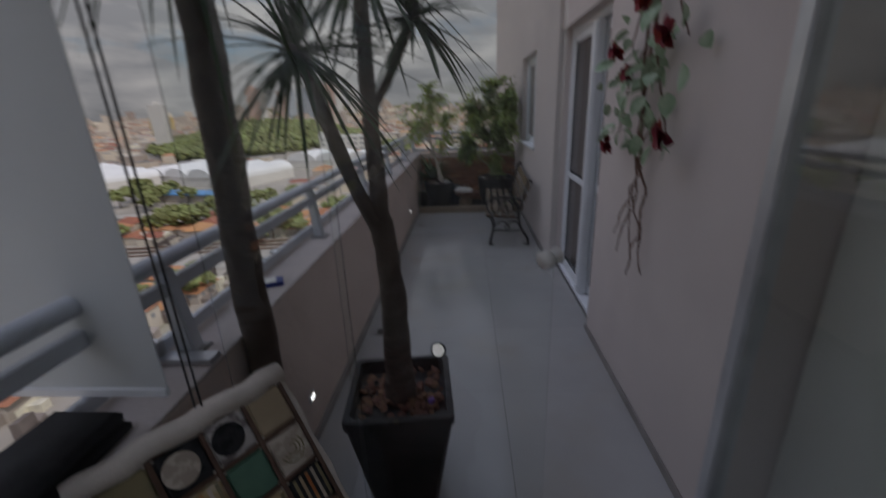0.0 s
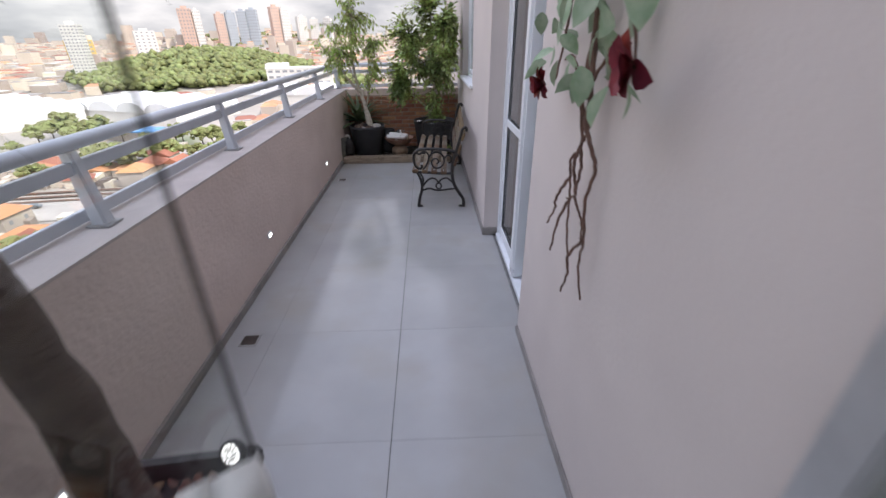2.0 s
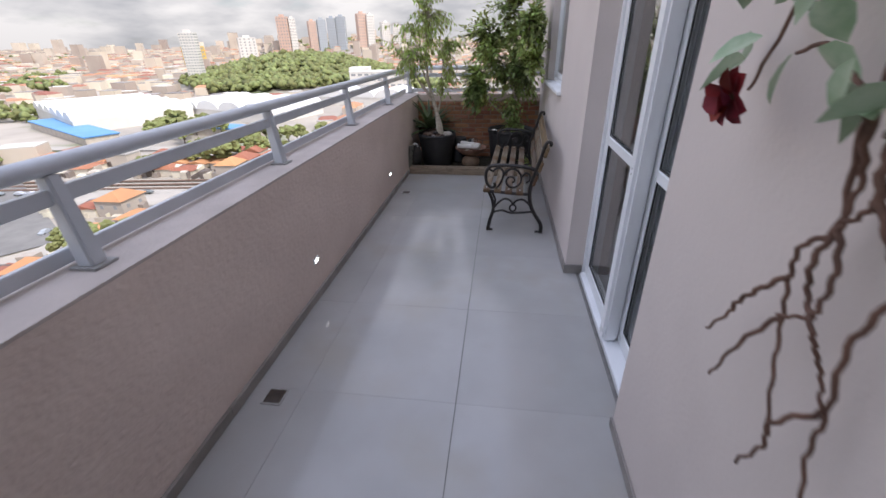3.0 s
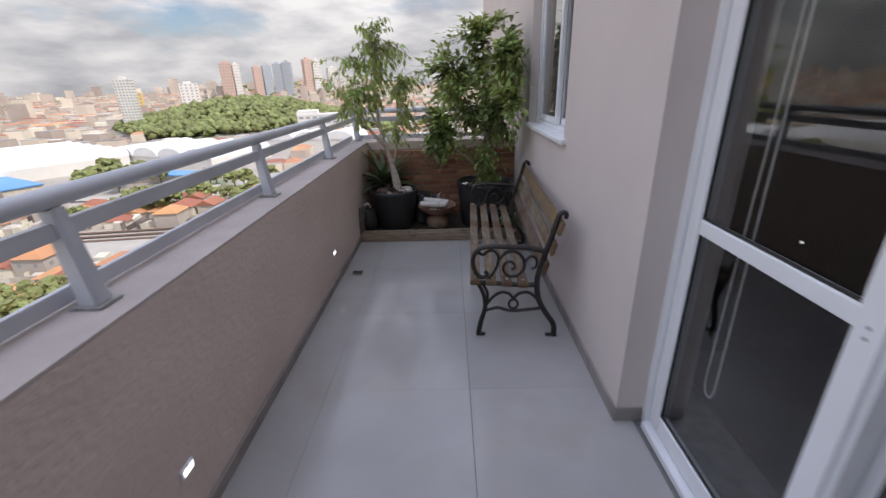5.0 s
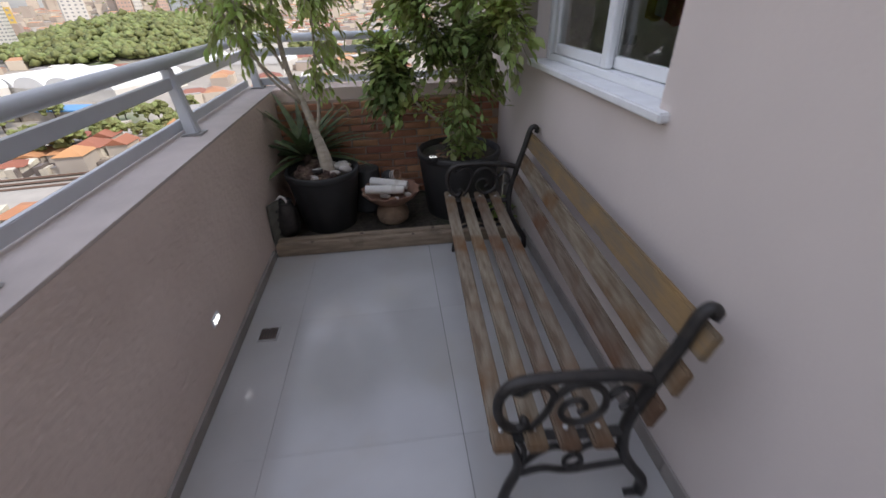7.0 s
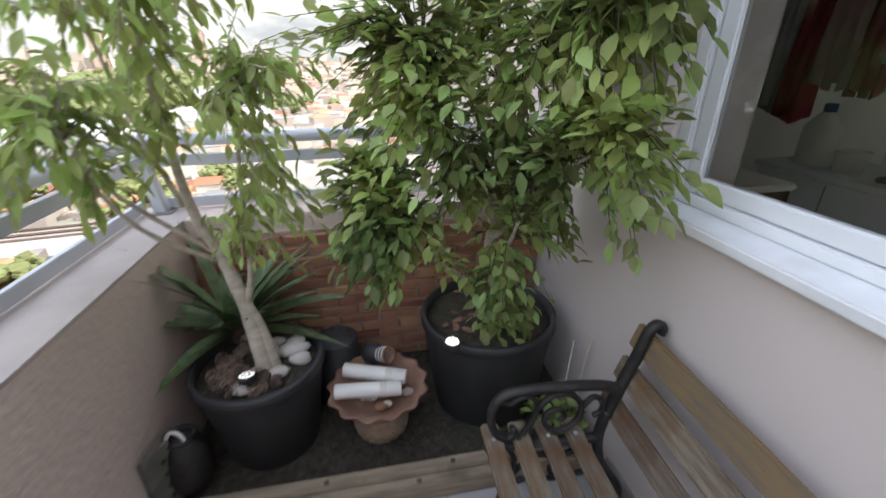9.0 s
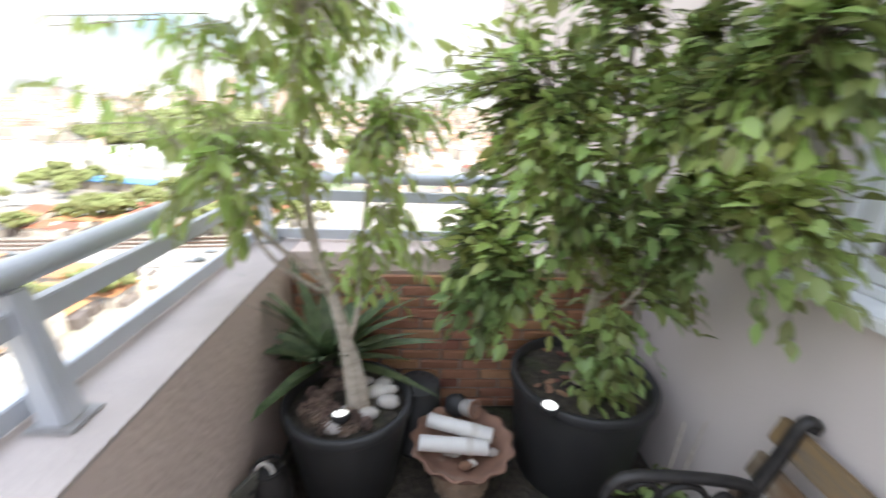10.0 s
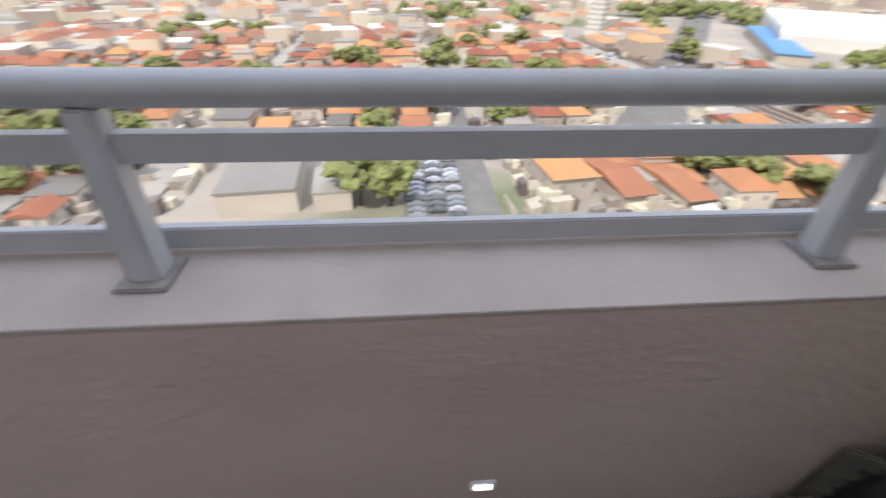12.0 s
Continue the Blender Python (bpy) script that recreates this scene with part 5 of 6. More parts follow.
# ---- inside the laundry room ----
def laundry():
    for k, (y, c, h, w) in enumerate(((7.93, (0.50, 0.32, 0.05), 0.74, 0.10), (7.79, (0.62, 0.62, 0.64), 0.72, 0.14), (7.66, (0.42, 0.05, 0.08), 0.76, 0.12), (7.52, (0.60, 0.42, 0.44), 0.60, 0.16), (7.36, (0.28, 0.04, 0.06), 0.62, 0.12), (7.20, (0.50, 0.49, 0.50), 0.50, 0.16), (7.02, (0.10, 0.10, 0.13), 0.66, 0.14))):
        g = thing("garment", (2.40, y, 1.98), "garment hanging on the indoor clothes line", "clothes", "laundry on the line")
        bm = bmesh.new()
        n = 14
        rows = []
        for i in range(n + 1):
            yy = (i / n - 0.5) * w
            xx = 0.02 * math.sin(i * 1.3 + k)
            rows.append([bm.verts.new((xx, yy, 0)), bm.verts.new((xx * 2.2, yy * 1.15, -h * 0.55)), bm.verts.new((xx * 2.8, yy * 1.2, -h + 0.02 * math.sin(i + k)))])
        for a, b in zip(rows, rows[1:]):
            for q in range(2):
                bm.faces.new((a[q], b[q], b[q + 1], a[q + 1]))
        bmesh.ops.solidify(bm, geom=bm.faces[:], thickness=0.006)
        part("cloth", bm, mat("cloth", c, rough=0.9, bump=0.4, bscale=200), g, "", True)
        part("peg", boxes(((-0.006, -0.006, -0.01), (0.012, 0.006, 0.03))), M_STONE, g)
    line = thing("clothes_line", (2.40, 6.3, 1.985), "thin indoor clothes line", "clothes line")
    part("cord", tube(bmesh.new(), [(0, -1.19, 0), (0, 2.29, 0)], 0.004, 0.004, 6), M_STONE, line)
    c = thing("counter", (2.95, 7.55, 0.0), "white laundry counter with a bottle and a tub on it", "counter")
    part("cabinet", boxes(((0.0, -0.75, 0.0), (0.55, 0.68, 0.83)), bevel=0.006), M_ALU, c)
    part("worktop", boxes(((-0.03, -0.78, 0.832), (0.58, 0.70, 0.87)), bevel=0.008), M_SILL, c)
    for y in (-0.27, 0.21):
        part("door_gap", boxes(((-0.003, y - 0.004, 0.05), (-0.0005, y + 0.004, 0.81))), M_PLATE, c)
    b = thing("bottle", (3.12, 8.02, 0.87), "large translucent white detergent bottle", "bottle")
    part("body", lathe(bmesh.new(), ((0.09, 0), (0.1, 0.02), (0.1, 0.24), (0.05, 0.31), (0.03, 0.33)), 20), M_CREAM, b, "", True)
    part("cap", lathe(bmesh.new(), ((0.034, 0.325), (0.034, 0.37), (0.03, 0.375)), 16), M_BLUE, b, "", True)
    b = thing("tub", (3.12, 7.80, 0.87), "small white plastic tub", "tub")
    part("body", lathe(bmesh.new(), ((0.07, 0), (0.085, 0.12), (0.08, 0.125), (0.076, 0.12), (0.066, 0.01)), 20), M_CREAM, b, "", True)
    b = thing("dish_rack", (3.15, 7.42, 0.87), "dark wire rack with dishes on the laundry counter", "rack")
    part("tray", boxes(((-0.12, -0.17, 0.0), (0.12, 0.17, 0.03)), bevel=0.006), M_POT, b)
    for q in range(5):
        o = part("plate", lathe(bmesh.new(), ((0.02, 0.0), (0.09, 0.012), (0.092, 0.016), (0.02, 0.006)), 20), M_CREAM if q % 2 else M_POT, b, "", True)
        o.matrix_local = pose(0, -0.13 + q * 0.06, 0.115, 78, 0, 0)
    t = thing("ironing_table", (1.64, 7.56, 0.0), "wooden table with a white padded top in the laundry room", "table")
    part("top", boxes(((0.0, 0.0, 0.862), (0.86, 0.60, 0.90)), bevel=0.012), M_CREAM, t, "white padded top")
    part("rail", boxes(((0.03, 0.02, 0.79), (0.83, 0.045, 0.861)), bevel=0.004), M_CHIP, t, "red-brown wooden rail")
    for x, y in ((0.04, 0.02), (0.80, 0.02), (0.04, 0.54), (0.80, 0.54)):
        part("leg", boxes(((x, y, 0.0), (x + 0.045, y + 0.045, 0.861)), bevel=0.004), M_CHIP, t)
    f = thing("table_fan", (2.12, 7.86, 0.90), "white table fan with a round wire guard", "fan")
    part("foot", lathe(bmesh.new(), ((0.09, 0.0), (0.085, 0.02), (0.02, 0.03), (0.018, 0.14)), 20), M_CREAM, f, "", True)
    head = part("motor", lathe(bmesh.new(), ((0.03, -0.06), (0.045, -0.04), (0.045, 0.02), (0.03, 0.03)), 16), M_CREAM, f, "", True)
    head.matrix_local = pose(0, 0, 0.22, 90, 0, -20)
    for r, z in ((0.05, 0.075), (0.085, 0.07), (0.12, 0.055), (0.135, 0.03)):
        part("guard_ring", tube(bmesh.new(), [(math.cos(a * 0.3142) * r, math.sin(a * 0.3142) * r, z) for a in range(21)], 0.003, 0.003, 5), M_CREAM, head)
    for q in range(3):
        o = part("blade", boxes(((0.015, -0.035, 0.038), (0.11, 0.035, 0.043)), bevel=0.002), M_PLATE, head)
        o.rotation_euler = (0.3, 0, q * 2.094)


laundry()

# ---- the city below ----
GROUND = -52.0


def rise(x, y):
    """Height of the land: flat below the tower, a wooded hill, and hills to the horizon."""
    d = math.hypot(x, y)
    z = GROUND + 46 * min(1, max(0, (d - 700) / 2300)) ** 1.3
    h = math.hypot((x + 292) / 155, (y - 630) / 185)
    z += 33 * math.exp(-h * h * 1.5)
    h = math.hypot((x + 560) / 520, (y - 1750) / 360)
    z += 52 * math.exp(-h * h)
    if d > 600:
        z += 9 * noise.noise(Vector((x * 0.0016, y * 0.0016, 0.3)))
    return z


M_GROUND = mat("town_ground", (0.30, 0.275, 0.24), (0.40, 0.36, 0.31), rough=0.95, scale=0.03, bump=0, stain=((0.10, 0.15, 0.05), 0.012, 0.52))
M_ROOF = mat("clay_roof", (0.43, 0.19, 0.10), (0.33, 0.15, 0.085), rough=0.9, scale=0.5, bump=0.4, bscale=3, depth=0.05, vary=0.35, stain=((0.27, 0.18, 0.13), 0.25, 0.50))
M_ROOF_GREY = mat("grey_sheet_roof", (0.30, 0.283, 0.262), (0.205, 0.195, 0.182), rough=0.8, scale=0.4, bump=0.3, bscale=2, vary=0.35)
M_HOUSE = mat("house_render", (0.58, 0.53, 0.46), (0.48, 0.43, 0.37), rough=0.9, scale=0.4, bump=0, vary=0.3)
M_WHITE_ROOF = mat("white_roof", (0.78, 0.78, 0.77), (0.70, 0.70, 0.69), rough=0.7, scale=0.05, bump=0)
M_BLUE_ROOF = mat("blue_roof", (0.10, 0.27, 0.52), (0.12, 0.30, 0.55), rough=0.6, scale=0.1, bump=0)
M_ASPHALT = mat("asphalt", (0.16, 0.155, 0.15), (0.20, 0.195, 0.185), rough=0.95, scale=0.2, bump=0)
M_PALE_ROAD = mat("pale_concrete", (0.40, 0.37, 0.33), (0.33, 0.31, 0.28), rough=0.95, scale=0.1, bump=0)
M_TREE = mat("far_foliage", (0.23, 0.25, 0.09), (0.12, 0.145, 0.055), rough=0.9, scale=0.25, bump=0.8, bscale=1.2, depth=0.5, vary=0.25, island=0.3)
M_TOWER_W = mat("tower_white", (0.70, 0.68, 0.64), (0.64, 0.62, 0.58), rough=0.9, scale=0.1, bump=0)
# orange paled: distance haze is put into the base colour
M_TOWER_O = mat("tower_hazed_orange", (0.60, 0.43, 0.35), (0.54, 0.39, 0.32), rough=0.9, scale=0.1, bump=0)
M_TOWER_B = mat("tower_bluegrey", (0.42, 0.46, 0.50), (0.36, 0.40, 0.44), rough=0.8, scale=0.1, bump=0)
M_YELLOW = mat("yellow_wall", (0.62, 0.44, 0.12), (0.56, 0.40, 0.12), rough=0.9, scale=0.1, bump=0)
# pane grey lifted to carry haze and overexposure in its colour
M_PANE_FAR = mat("far_window", (0.26, 0.27, 0.28), (0.32, 0.33, 0.34), rough=0.25, scale=1, bump=0)
M_CAR = mat("car_paint", (0.30, 0.33, 0.36), (0.26, 0.29, 0.32), rough=0.35, scale=1, bump=0, vary=0.8)
M_TYRE = mat("tyre_rubber", (0.03, 0.03, 0.03), (0.04, 0.04, 0.04), rough=0.9, scale=3, bump=0)


def land():
    bm = bmesh.new()
    rs = [0, 60, 120, 200, 300, 400, 500, 600, 700, 800, 900, 1000, 1150, 1300, 1500, 1750, 2000, 2400, 3000, 3800, 4800]
    n = 96
    rings = [[bm.verts.new((0, 0, GROUND))]]
    for r in rs[1:]:
        rings.append([bm.verts.new((r * math.cos(2 * math.pi * k / n), r * math.sin(2 * math.pi * k / n), rise(r * math.cos(2 * math.pi * k / n), r * math.sin(2 * math.pi * k / n)))) for k in range(n)])
    for k in range(n):
        bm.faces.new((rings[0][0], rings[1][k], rings[1][(k + 1) % n]))
    for a, b in zip(rings[1:], rings[2:]):
        for k in range(n):
            bm.faces.new((a[k], b[k], b[(k + 1) % n], a[(k + 1) % n]))
    structure("ground", bm, M_GROUND, "hilly city ground reaching to the horizon", "ground", True)


land()


def strip(name, a, b, width, z, material, label):
    a, b = Vector(a), Vector(b)
    d = (b - a).normalized()
    s = Vector((-d.y, d.x)) * width / 2
    bm = bmesh.new()
    n = max(2, int((b - a).length / 40))
    rows = []
    for i in range(n + 1):
        q = a.lerp(b, i / n)
        rows.append([bm.verts.new((q.x + k * s.x, q.y + k * s.y, rise(q.x, q.y) + z)) for k in (-1, 1)])
    for p, q in zip(rows, rows[1:]):
        bm.faces.new((p[0], p[1], q[1], q[0]))
    return structure(name, bm, material, label, "road")


ROADS = (((-20, 158), (-330, 118), 22), ((-140, 92), (-560, 372), 24), ((-70, -160), (-74, 140), 10), ((-74, 24), (-330, 24), 8), ((-128, -200), (-132, 110), 8),
         ((-190, -220), (-196, 100), 8), ((-74, -62), (-330, -66), 8), ((-330, 118), (-900, 90), 14), ((-60, 230), (-330, 214), 10))
for i, (a, b, w) in enumerate(ROADS):
    strip("road", a, b, w, 0.3 + 0.05 * i, M_ASPHALT if i % 2 else M_PALE_ROAD, "grey city street seen from high above")
for off in (-4, 1.5, 7):
    strip("railway_track", (-20, 172 + off), (-330, 132 + off), 2.2, 0.5, M_BROWN_TRIM, "rust-brown railway track beside the avenue")


def house_meshes():
    """Unit houses (1 x 1 plan, 1 high to the eaves): hipped, gabled and flat, each with its walls, roof and windows."""
    out = []
    for kind in range(3):
        walls = boxes(((-0.5, -0.5, 0), (0.5, 0.5, 1)))
        me_w = bpy.data.meshes.new("walls")
        walls.to_mesh(me_w)
        me_w.materials.append(M_HOUSE)
        bm = bmesh.new()
        e = 0.56
        base = [bm.verts.new((x * e, y * e, 0.98)) for x, y in ((-1, -1), (1, -1), (1, 1), (-1, 1))]
        if kind == 0:
            t = [bm.verts.new((0, -0.18, 1.38)), bm.verts.new((0, 0.18, 1.38))]
            for f in ((base[0], base[1], t[0]), (base[1], base[2], t[1], t[0]), (base[2], base[3], t[1]), (base[3], base[0], t[0], t[1])):
                bm.faces.new(f)
        elif kind == 1:
            t = [bm.verts.new((0, -e, 1.33)), bm.verts.new((0, e, 1.33))]
            for f in ((base[0], base[1], t[0]), (base[1], base[2], t[1], t[0]), (base[2], base[3], t[1]), (base[3], base[0], t[0], t[1])):
                bm.faces.new(f)
        else:
            for v in base:
                v.co *= 0.92
                v.co.z = 1.02
            top = [bm.verts.new((v.co.x, v.co.y, 1.12)) for v in base]
            bm.faces.new(top)
            for k in range(4):
                bm.faces.new((base[k], base[(k + 1) % 4], top[(k + 1) % 4], top[k]))
        bm.faces.new(base[::-1])
        me_r = bpy.data.meshes.new("roof")
        bm.to_mesh(me_r)
        bm.free()
        me_r.materials.append(M_ROOF if kind < 2 else M_ROOF_GREY)
        bm = bmesh.new()
        box(bm, (-0.07, -0.01, -0.12), (0.07, 0.01, 0.12))
        me_p = bpy.data.meshes.new("window")
        bm.to_mesh(me_p)
        bm.free()
        me_p.materials.append(M_PANE_FAR)
        out.append((me_w, me_r, me_p))
    return out


HOUSES = house_meshes()
city_rng = random.Random(11)


def house(x, y, w, d, h, rz, kind, windows, label):
    e = thing("house", (x, y, rise(x, y)), label, "house", "houses of the town", rz)
    me_w, me_r, me_p = HOUSES[kind]
    for name, me in (("wall", me_w), ("roof", me_r)):
        o = new(name, me)
        o.parent = e
        o.scale = (w, d, h)
    if windows:
        for sx, sy, ang in ((0, -1, 0), (1, 0, 90), (-1, 0, 90), (0, 1, 0)):
            for k in (-0.26, 0.24):
                o = new("window", me_p)
                o.parent = e
                o.location = (sx * w * 0.5 + (k * w if sx == 0 else 0), sy * d * 0.5 + (k * d if sy == 0 else 0), h * 0.62)
                o.rotation_euler = (0, 0, radians(ang))
                o.scale = (9, 9, 5.5)
    return e


def on_road(x, y, pad):
    for a, b, w in ROADS:
        a, b = Vector(a), Vector(b)
        t = max(0, min(1, (Vector((x, y)) - a).dot(b - a) / (b - a).length_squared))
        if (Vector((x, y)) - a.lerp(b, t)).length < w / 2 + pad:
            return True
    return -70 < x - (-160) < 140 and abs(y - (152 + (x + 160) * 0.129)) < 14


def reserved(x, y):
    return (-122 < x < -78 and -52 < y < 62) or (-420 < x < -130 and 236 < y < 400) or math.hypot((x + 292) / 135, (y - 612) / 165) < 1.0 or (-330 < x < -150 and 190 < y < 240) or math.hypot(x + 345, y - 150) < 26


# the big two-storey house, its neighbour and the sheds nearest to the tower
house(-101, 46, 19, 12, 7.2, 8, 0, True, "two-storey cream house with an orange tiled hip roof")
house(-99, 62, 22, 9, 4.0, 8, 1, False, "long low house with an orange tiled roof")
house(-97, 76, 24, 8, 4.0, 10, 1, False, "long low house with an orange tiled roof")
house(-101, -32, 26, 18, 6.0, 6, 2, False, "grey sheet-roofed shed beside a car park")
house(-96, -14, 14, 9, 5.0, 6, 2, False, "grey sheet-roofed shed beside a car park")
house(-128, 42, 9, 26, 5, 8, 1, True, "white terrace with an orange tiled roof")
LABELS = ("cream house under a hipped orange tile roof", "pale house under a gabled orange tile roof", "pale concrete house with a flat grey roof")
spots = []
for gx in range(-330, -58, 11):
    for gy in range(-210, 232, 12):
        x, y = gx + city_rng.uniform(-2.5, 2.5), gy + city_rng.uniform(-2.5, 2.5)
        if on_road(x, y, 6) or reserved(x, y) or city_rng.random() < 0.12 or y < 0.25 * x - 160 or (x > -70 and y < 60):
            continue
        spots.append((math.hypot(x, y), x, y))
spots.sort()
for k, (d, x, y) in enumerate(spots[:290]):
    kind = city_rng.choice((0, 0, 1, 1, 2))
    house(x, y, city_rng.uniform(8, 11.5), city_rng.uniform(8, 12), city_rng.choice((3.4, 3.8, 6.4)), city_rng.choice((0, 4, 90, 6)), kind, d < 190, LABELS[kind])


def far_town():
    """The rest of the town, house on house out to the hills, as joined stuff in three roof colours."""
    rng = np.random.default_rng(5)
    groups = {0: ([], []), 1: ([], []), 2: ([], []), 3: ([], [])}
    todo = [(x, y) for _, x, y in spots[290:]]
    tries = rng.uniform((-2600, -900), (500, 2900), (17000, 2))
    for x, y in tries:
        d = math.hypot(x, y)
        if d < 250 or d > 2900 or (x > -330 and -210 < y < 232) or x > 0.3 * y + 40 or y < 0.5 * x - 120:
            continue
        if reserved(x, y) or on_road(x, y, 5) or rng.random() < min(0.75, d / 3600):
            continue
        todo.append((x, y))
    for x, y in todo:
        d = math.hypot(x, y)
        s = 1 + d / 1600
        w, dd, h = rng.uniform(8, 15) * s, rng.uniform(8, 15) * s, rng.choice((3.5, 6, 6, 9)) * (1 + d / 4000)
        if d > 900 and rng.random() < 0.05:
            h *= rng.uniform(2, 4.5)
        a = rng.uniform(0, 0.5) + rng.integers(0, 2) * 1.57
        z = rise(x, y)
        c, s_ = math.cos(a), math.sin(a)
        k = int(rng.choice((0, 0, 0, 1, 2, 2)))
        if h > 14:
            k = 2
        for who, lo, hi, inset in ((3, -1.0, h, 0), (k, h, h + (2.2 if k == 0 else 0.5), 0.45 if k == 0 else 0)):
            vs, fs = groups[who]
            b = len(vs)
            for zz, q in ((lo, 0.5), (hi, 0.5 - inset)):
                for ux, uy in ((-1, -1), (1, -1), (1, 1), (-1, 1)):
                    px, py = ux * q * w, uy * (0.5 if who != 3 and inset == 0 else q if zz == lo or inset == 0 else 0.3) * dd
                    vs.append((x + px * c - py * s_, y + px * s_ + py * c, z + zz))
            fs += [(b + i, b + (i + 1) % 4, b + 4 + (i + 1) % 4, b + 4 + i) for i in range(4)] + [(b + 4, b + 5, b + 6, b + 7)]
    mats = (mat("far_clay_roof", (0.43, 0.21, 0.125), (0.34, 0.17, 0.11), rough=0.9, scale=0.05, bump=0, island=0.35), mat("far_white_roof", (0.66, 0.64, 0.60), (0.58, 0.55, 0.50), rough=0.9, scale=0.05, bump=0, island=0.2),
            mat("far_grey_roof", (0.36, 0.34, 0.32), (0.28, 0.265, 0.25), rough=0.9, scale=0.05, bump=0, island=0.4), mat("far_walls", (0.60, 0.53, 0.45), (0.50, 0.42, 0.35), rough=0.9, scale=0.02, bump=0, island=0.3))
    names = ("distant_tiled_roofs", "distant_white_roofs", "distant_grey_roofs", "distant_house_walls")
    for k, (vs, fs) in groups.items():
        me = bpy.data.meshes.new(names[k])
        me.from_pydata(vs, [], fs)
        me.materials.append(mats[k])
        tagged(new(names[k], me), "dense hillside town of small houses far below", "town", kind="stuff")


far_town()


def clutter():
    """Sheds, yard walls, tanks and lean-tos crowded between the houses, past counting."""
    rng = np.random.default_rng(9)
    vs, fs = [], []
    for x, y in rng.uniform((-340, -215), (-62, 236), (4200, 2)):
        if on_road(x, y, 1.0) or reserved(x, y) and not (-122 < x < -78 and 20 < y < 62) or y < 0.25 * x - 160:
            continue
        w, d, h = rng.uniform(1.2, 6.5), rng.uniform(1.2, 5.5), rng.uniform(1.2, 3.6)
        if rng.random() < 0.2:
            w, d, h = rng.uniform(6, 12), 0.25, 2.0
        a = rng.integers(0, 2) * 1.57 + 0.1
        c, s = math.cos(a), math.sin(a)
        b = len(vs)
        z = rise(x, y)
        for zz in (-0.2, h):
            for ux, uy in ((-1, -1), (1, -1), (1, 1), (-1, 1)):
                px, py = ux * w / 2, uy * d / 2
                vs.append((x + px * c - py * s, y + px * s + py * c, z + zz + (0.5 if zz > 0 and ux > 0 else 0)))
        fs += [(b + i, b + (i + 1) % 4, b + 4 + (i + 1) % 4, b + 4 + i) for i in range(4)] + [(b + 4, b + 5, b + 6, b + 7)]
    me = bpy.data.meshes.new("yard_sheds")
    me.from_pydata(vs, [], fs)
    me.materials.append(mat("shed_mix", (0.46, 0.41, 0.35), (0.34, 0.30, 0.26), rough=0.9, scale=0.3, bump=0, island=0.75))
    tagged(new("yard_sheds", me), "small sheds and yard walls crowded between the houses", "sheds", kind="stuff")


clutter()


def warehouse(x, y, w, d, h, bays, rz, name="warehouse"):
    e = thing(name, (x, y, GROUND), "large white warehouse with rows of arched roofs", "warehouse", "", rz)
    part("wall", boxes(((-w / 2, -d / 2, 0), (w / 2, d / 2, h))), M_TOWER_W, e)
    bw = w / bays
    for i in range(bays):
        bm = bmesh.new()
        cx = -w / 2 + (i + 0.5) * bw
        prev = None
        for k in range(9):
            a = math.pi * k / 8
            cur = [bm.verts.new((cx - math.cos(a) * bw * 0.5, yy, h + math.sin(a) * bw * 0.26)) for yy in (-d / 2 - 0.5, d / 2 + 0.5)]
            if prev:
                bm.faces.new((prev[0], cur[0], cur[1], prev[1]))
            prev = cur
        bm.verts.ensure_lookup_table()
        bm.faces.new([bm.verts[2 * q] for q in range(9)])
        bm.faces.new([bm.verts[2 * q + 1] for q in range(9)][::-1])
        part("roof", bm, M_WHITE_ROOF, e)


warehouse(-330, 330, 130, 80, 9, 6, -32)
warehouse(-215, 350, 110, 60, 8, 4, -20)
warehouse(-130, 420, 90, 40, 9, 3, -8)
e = thing("factory_block", (-138, 500, GROUND), "tall white factory block with bands of windows", "building", "", 12)
part("wall", boxes(((-34, -14, 0), (34, 14, 27)), ((-34, -14, 27.01), (-12, 14, 31))), M_TOWER_W, e)
part("parapet", boxes(((-34.4, -14.4, 26.2), (34.4, -13.99, 28)),), M_WHITE_ROOF, e)
for i in range(9):
    for z in (5, 11, 17, 22.5):
        part("window", boxes(((-32 + i * 7.2, -14.25, z), (-27.5 + i * 7.2, -14.001, z + 2.2))), M_PANE_FAR, e)
e = thing("market_hall", (-300, 262, GROUND), "long low hall with a blue sheet roof", "hall", "", -28)
part("wall", boxes(((-60, -9, 0), (60, 9, 5))), M_HOUSE, e)
part("roof", boxes(((-61, -10, 5), (61, 10, 5.8)), bevel=0.3), M_BLUE_ROOF, e)
e = thing("market_hall", (-190, 268, GROUND), "long low hall with a blue sheet roof", "hall", "", -10)
part("wall", boxes(((-34, -7, 0), (34, 7, 5))), M_HOUSE, e)
part("roof", boxes(((-35, -8, 5), (35, 8, 5.8)), bevel=0.3), M_BLUE_ROOF, e)


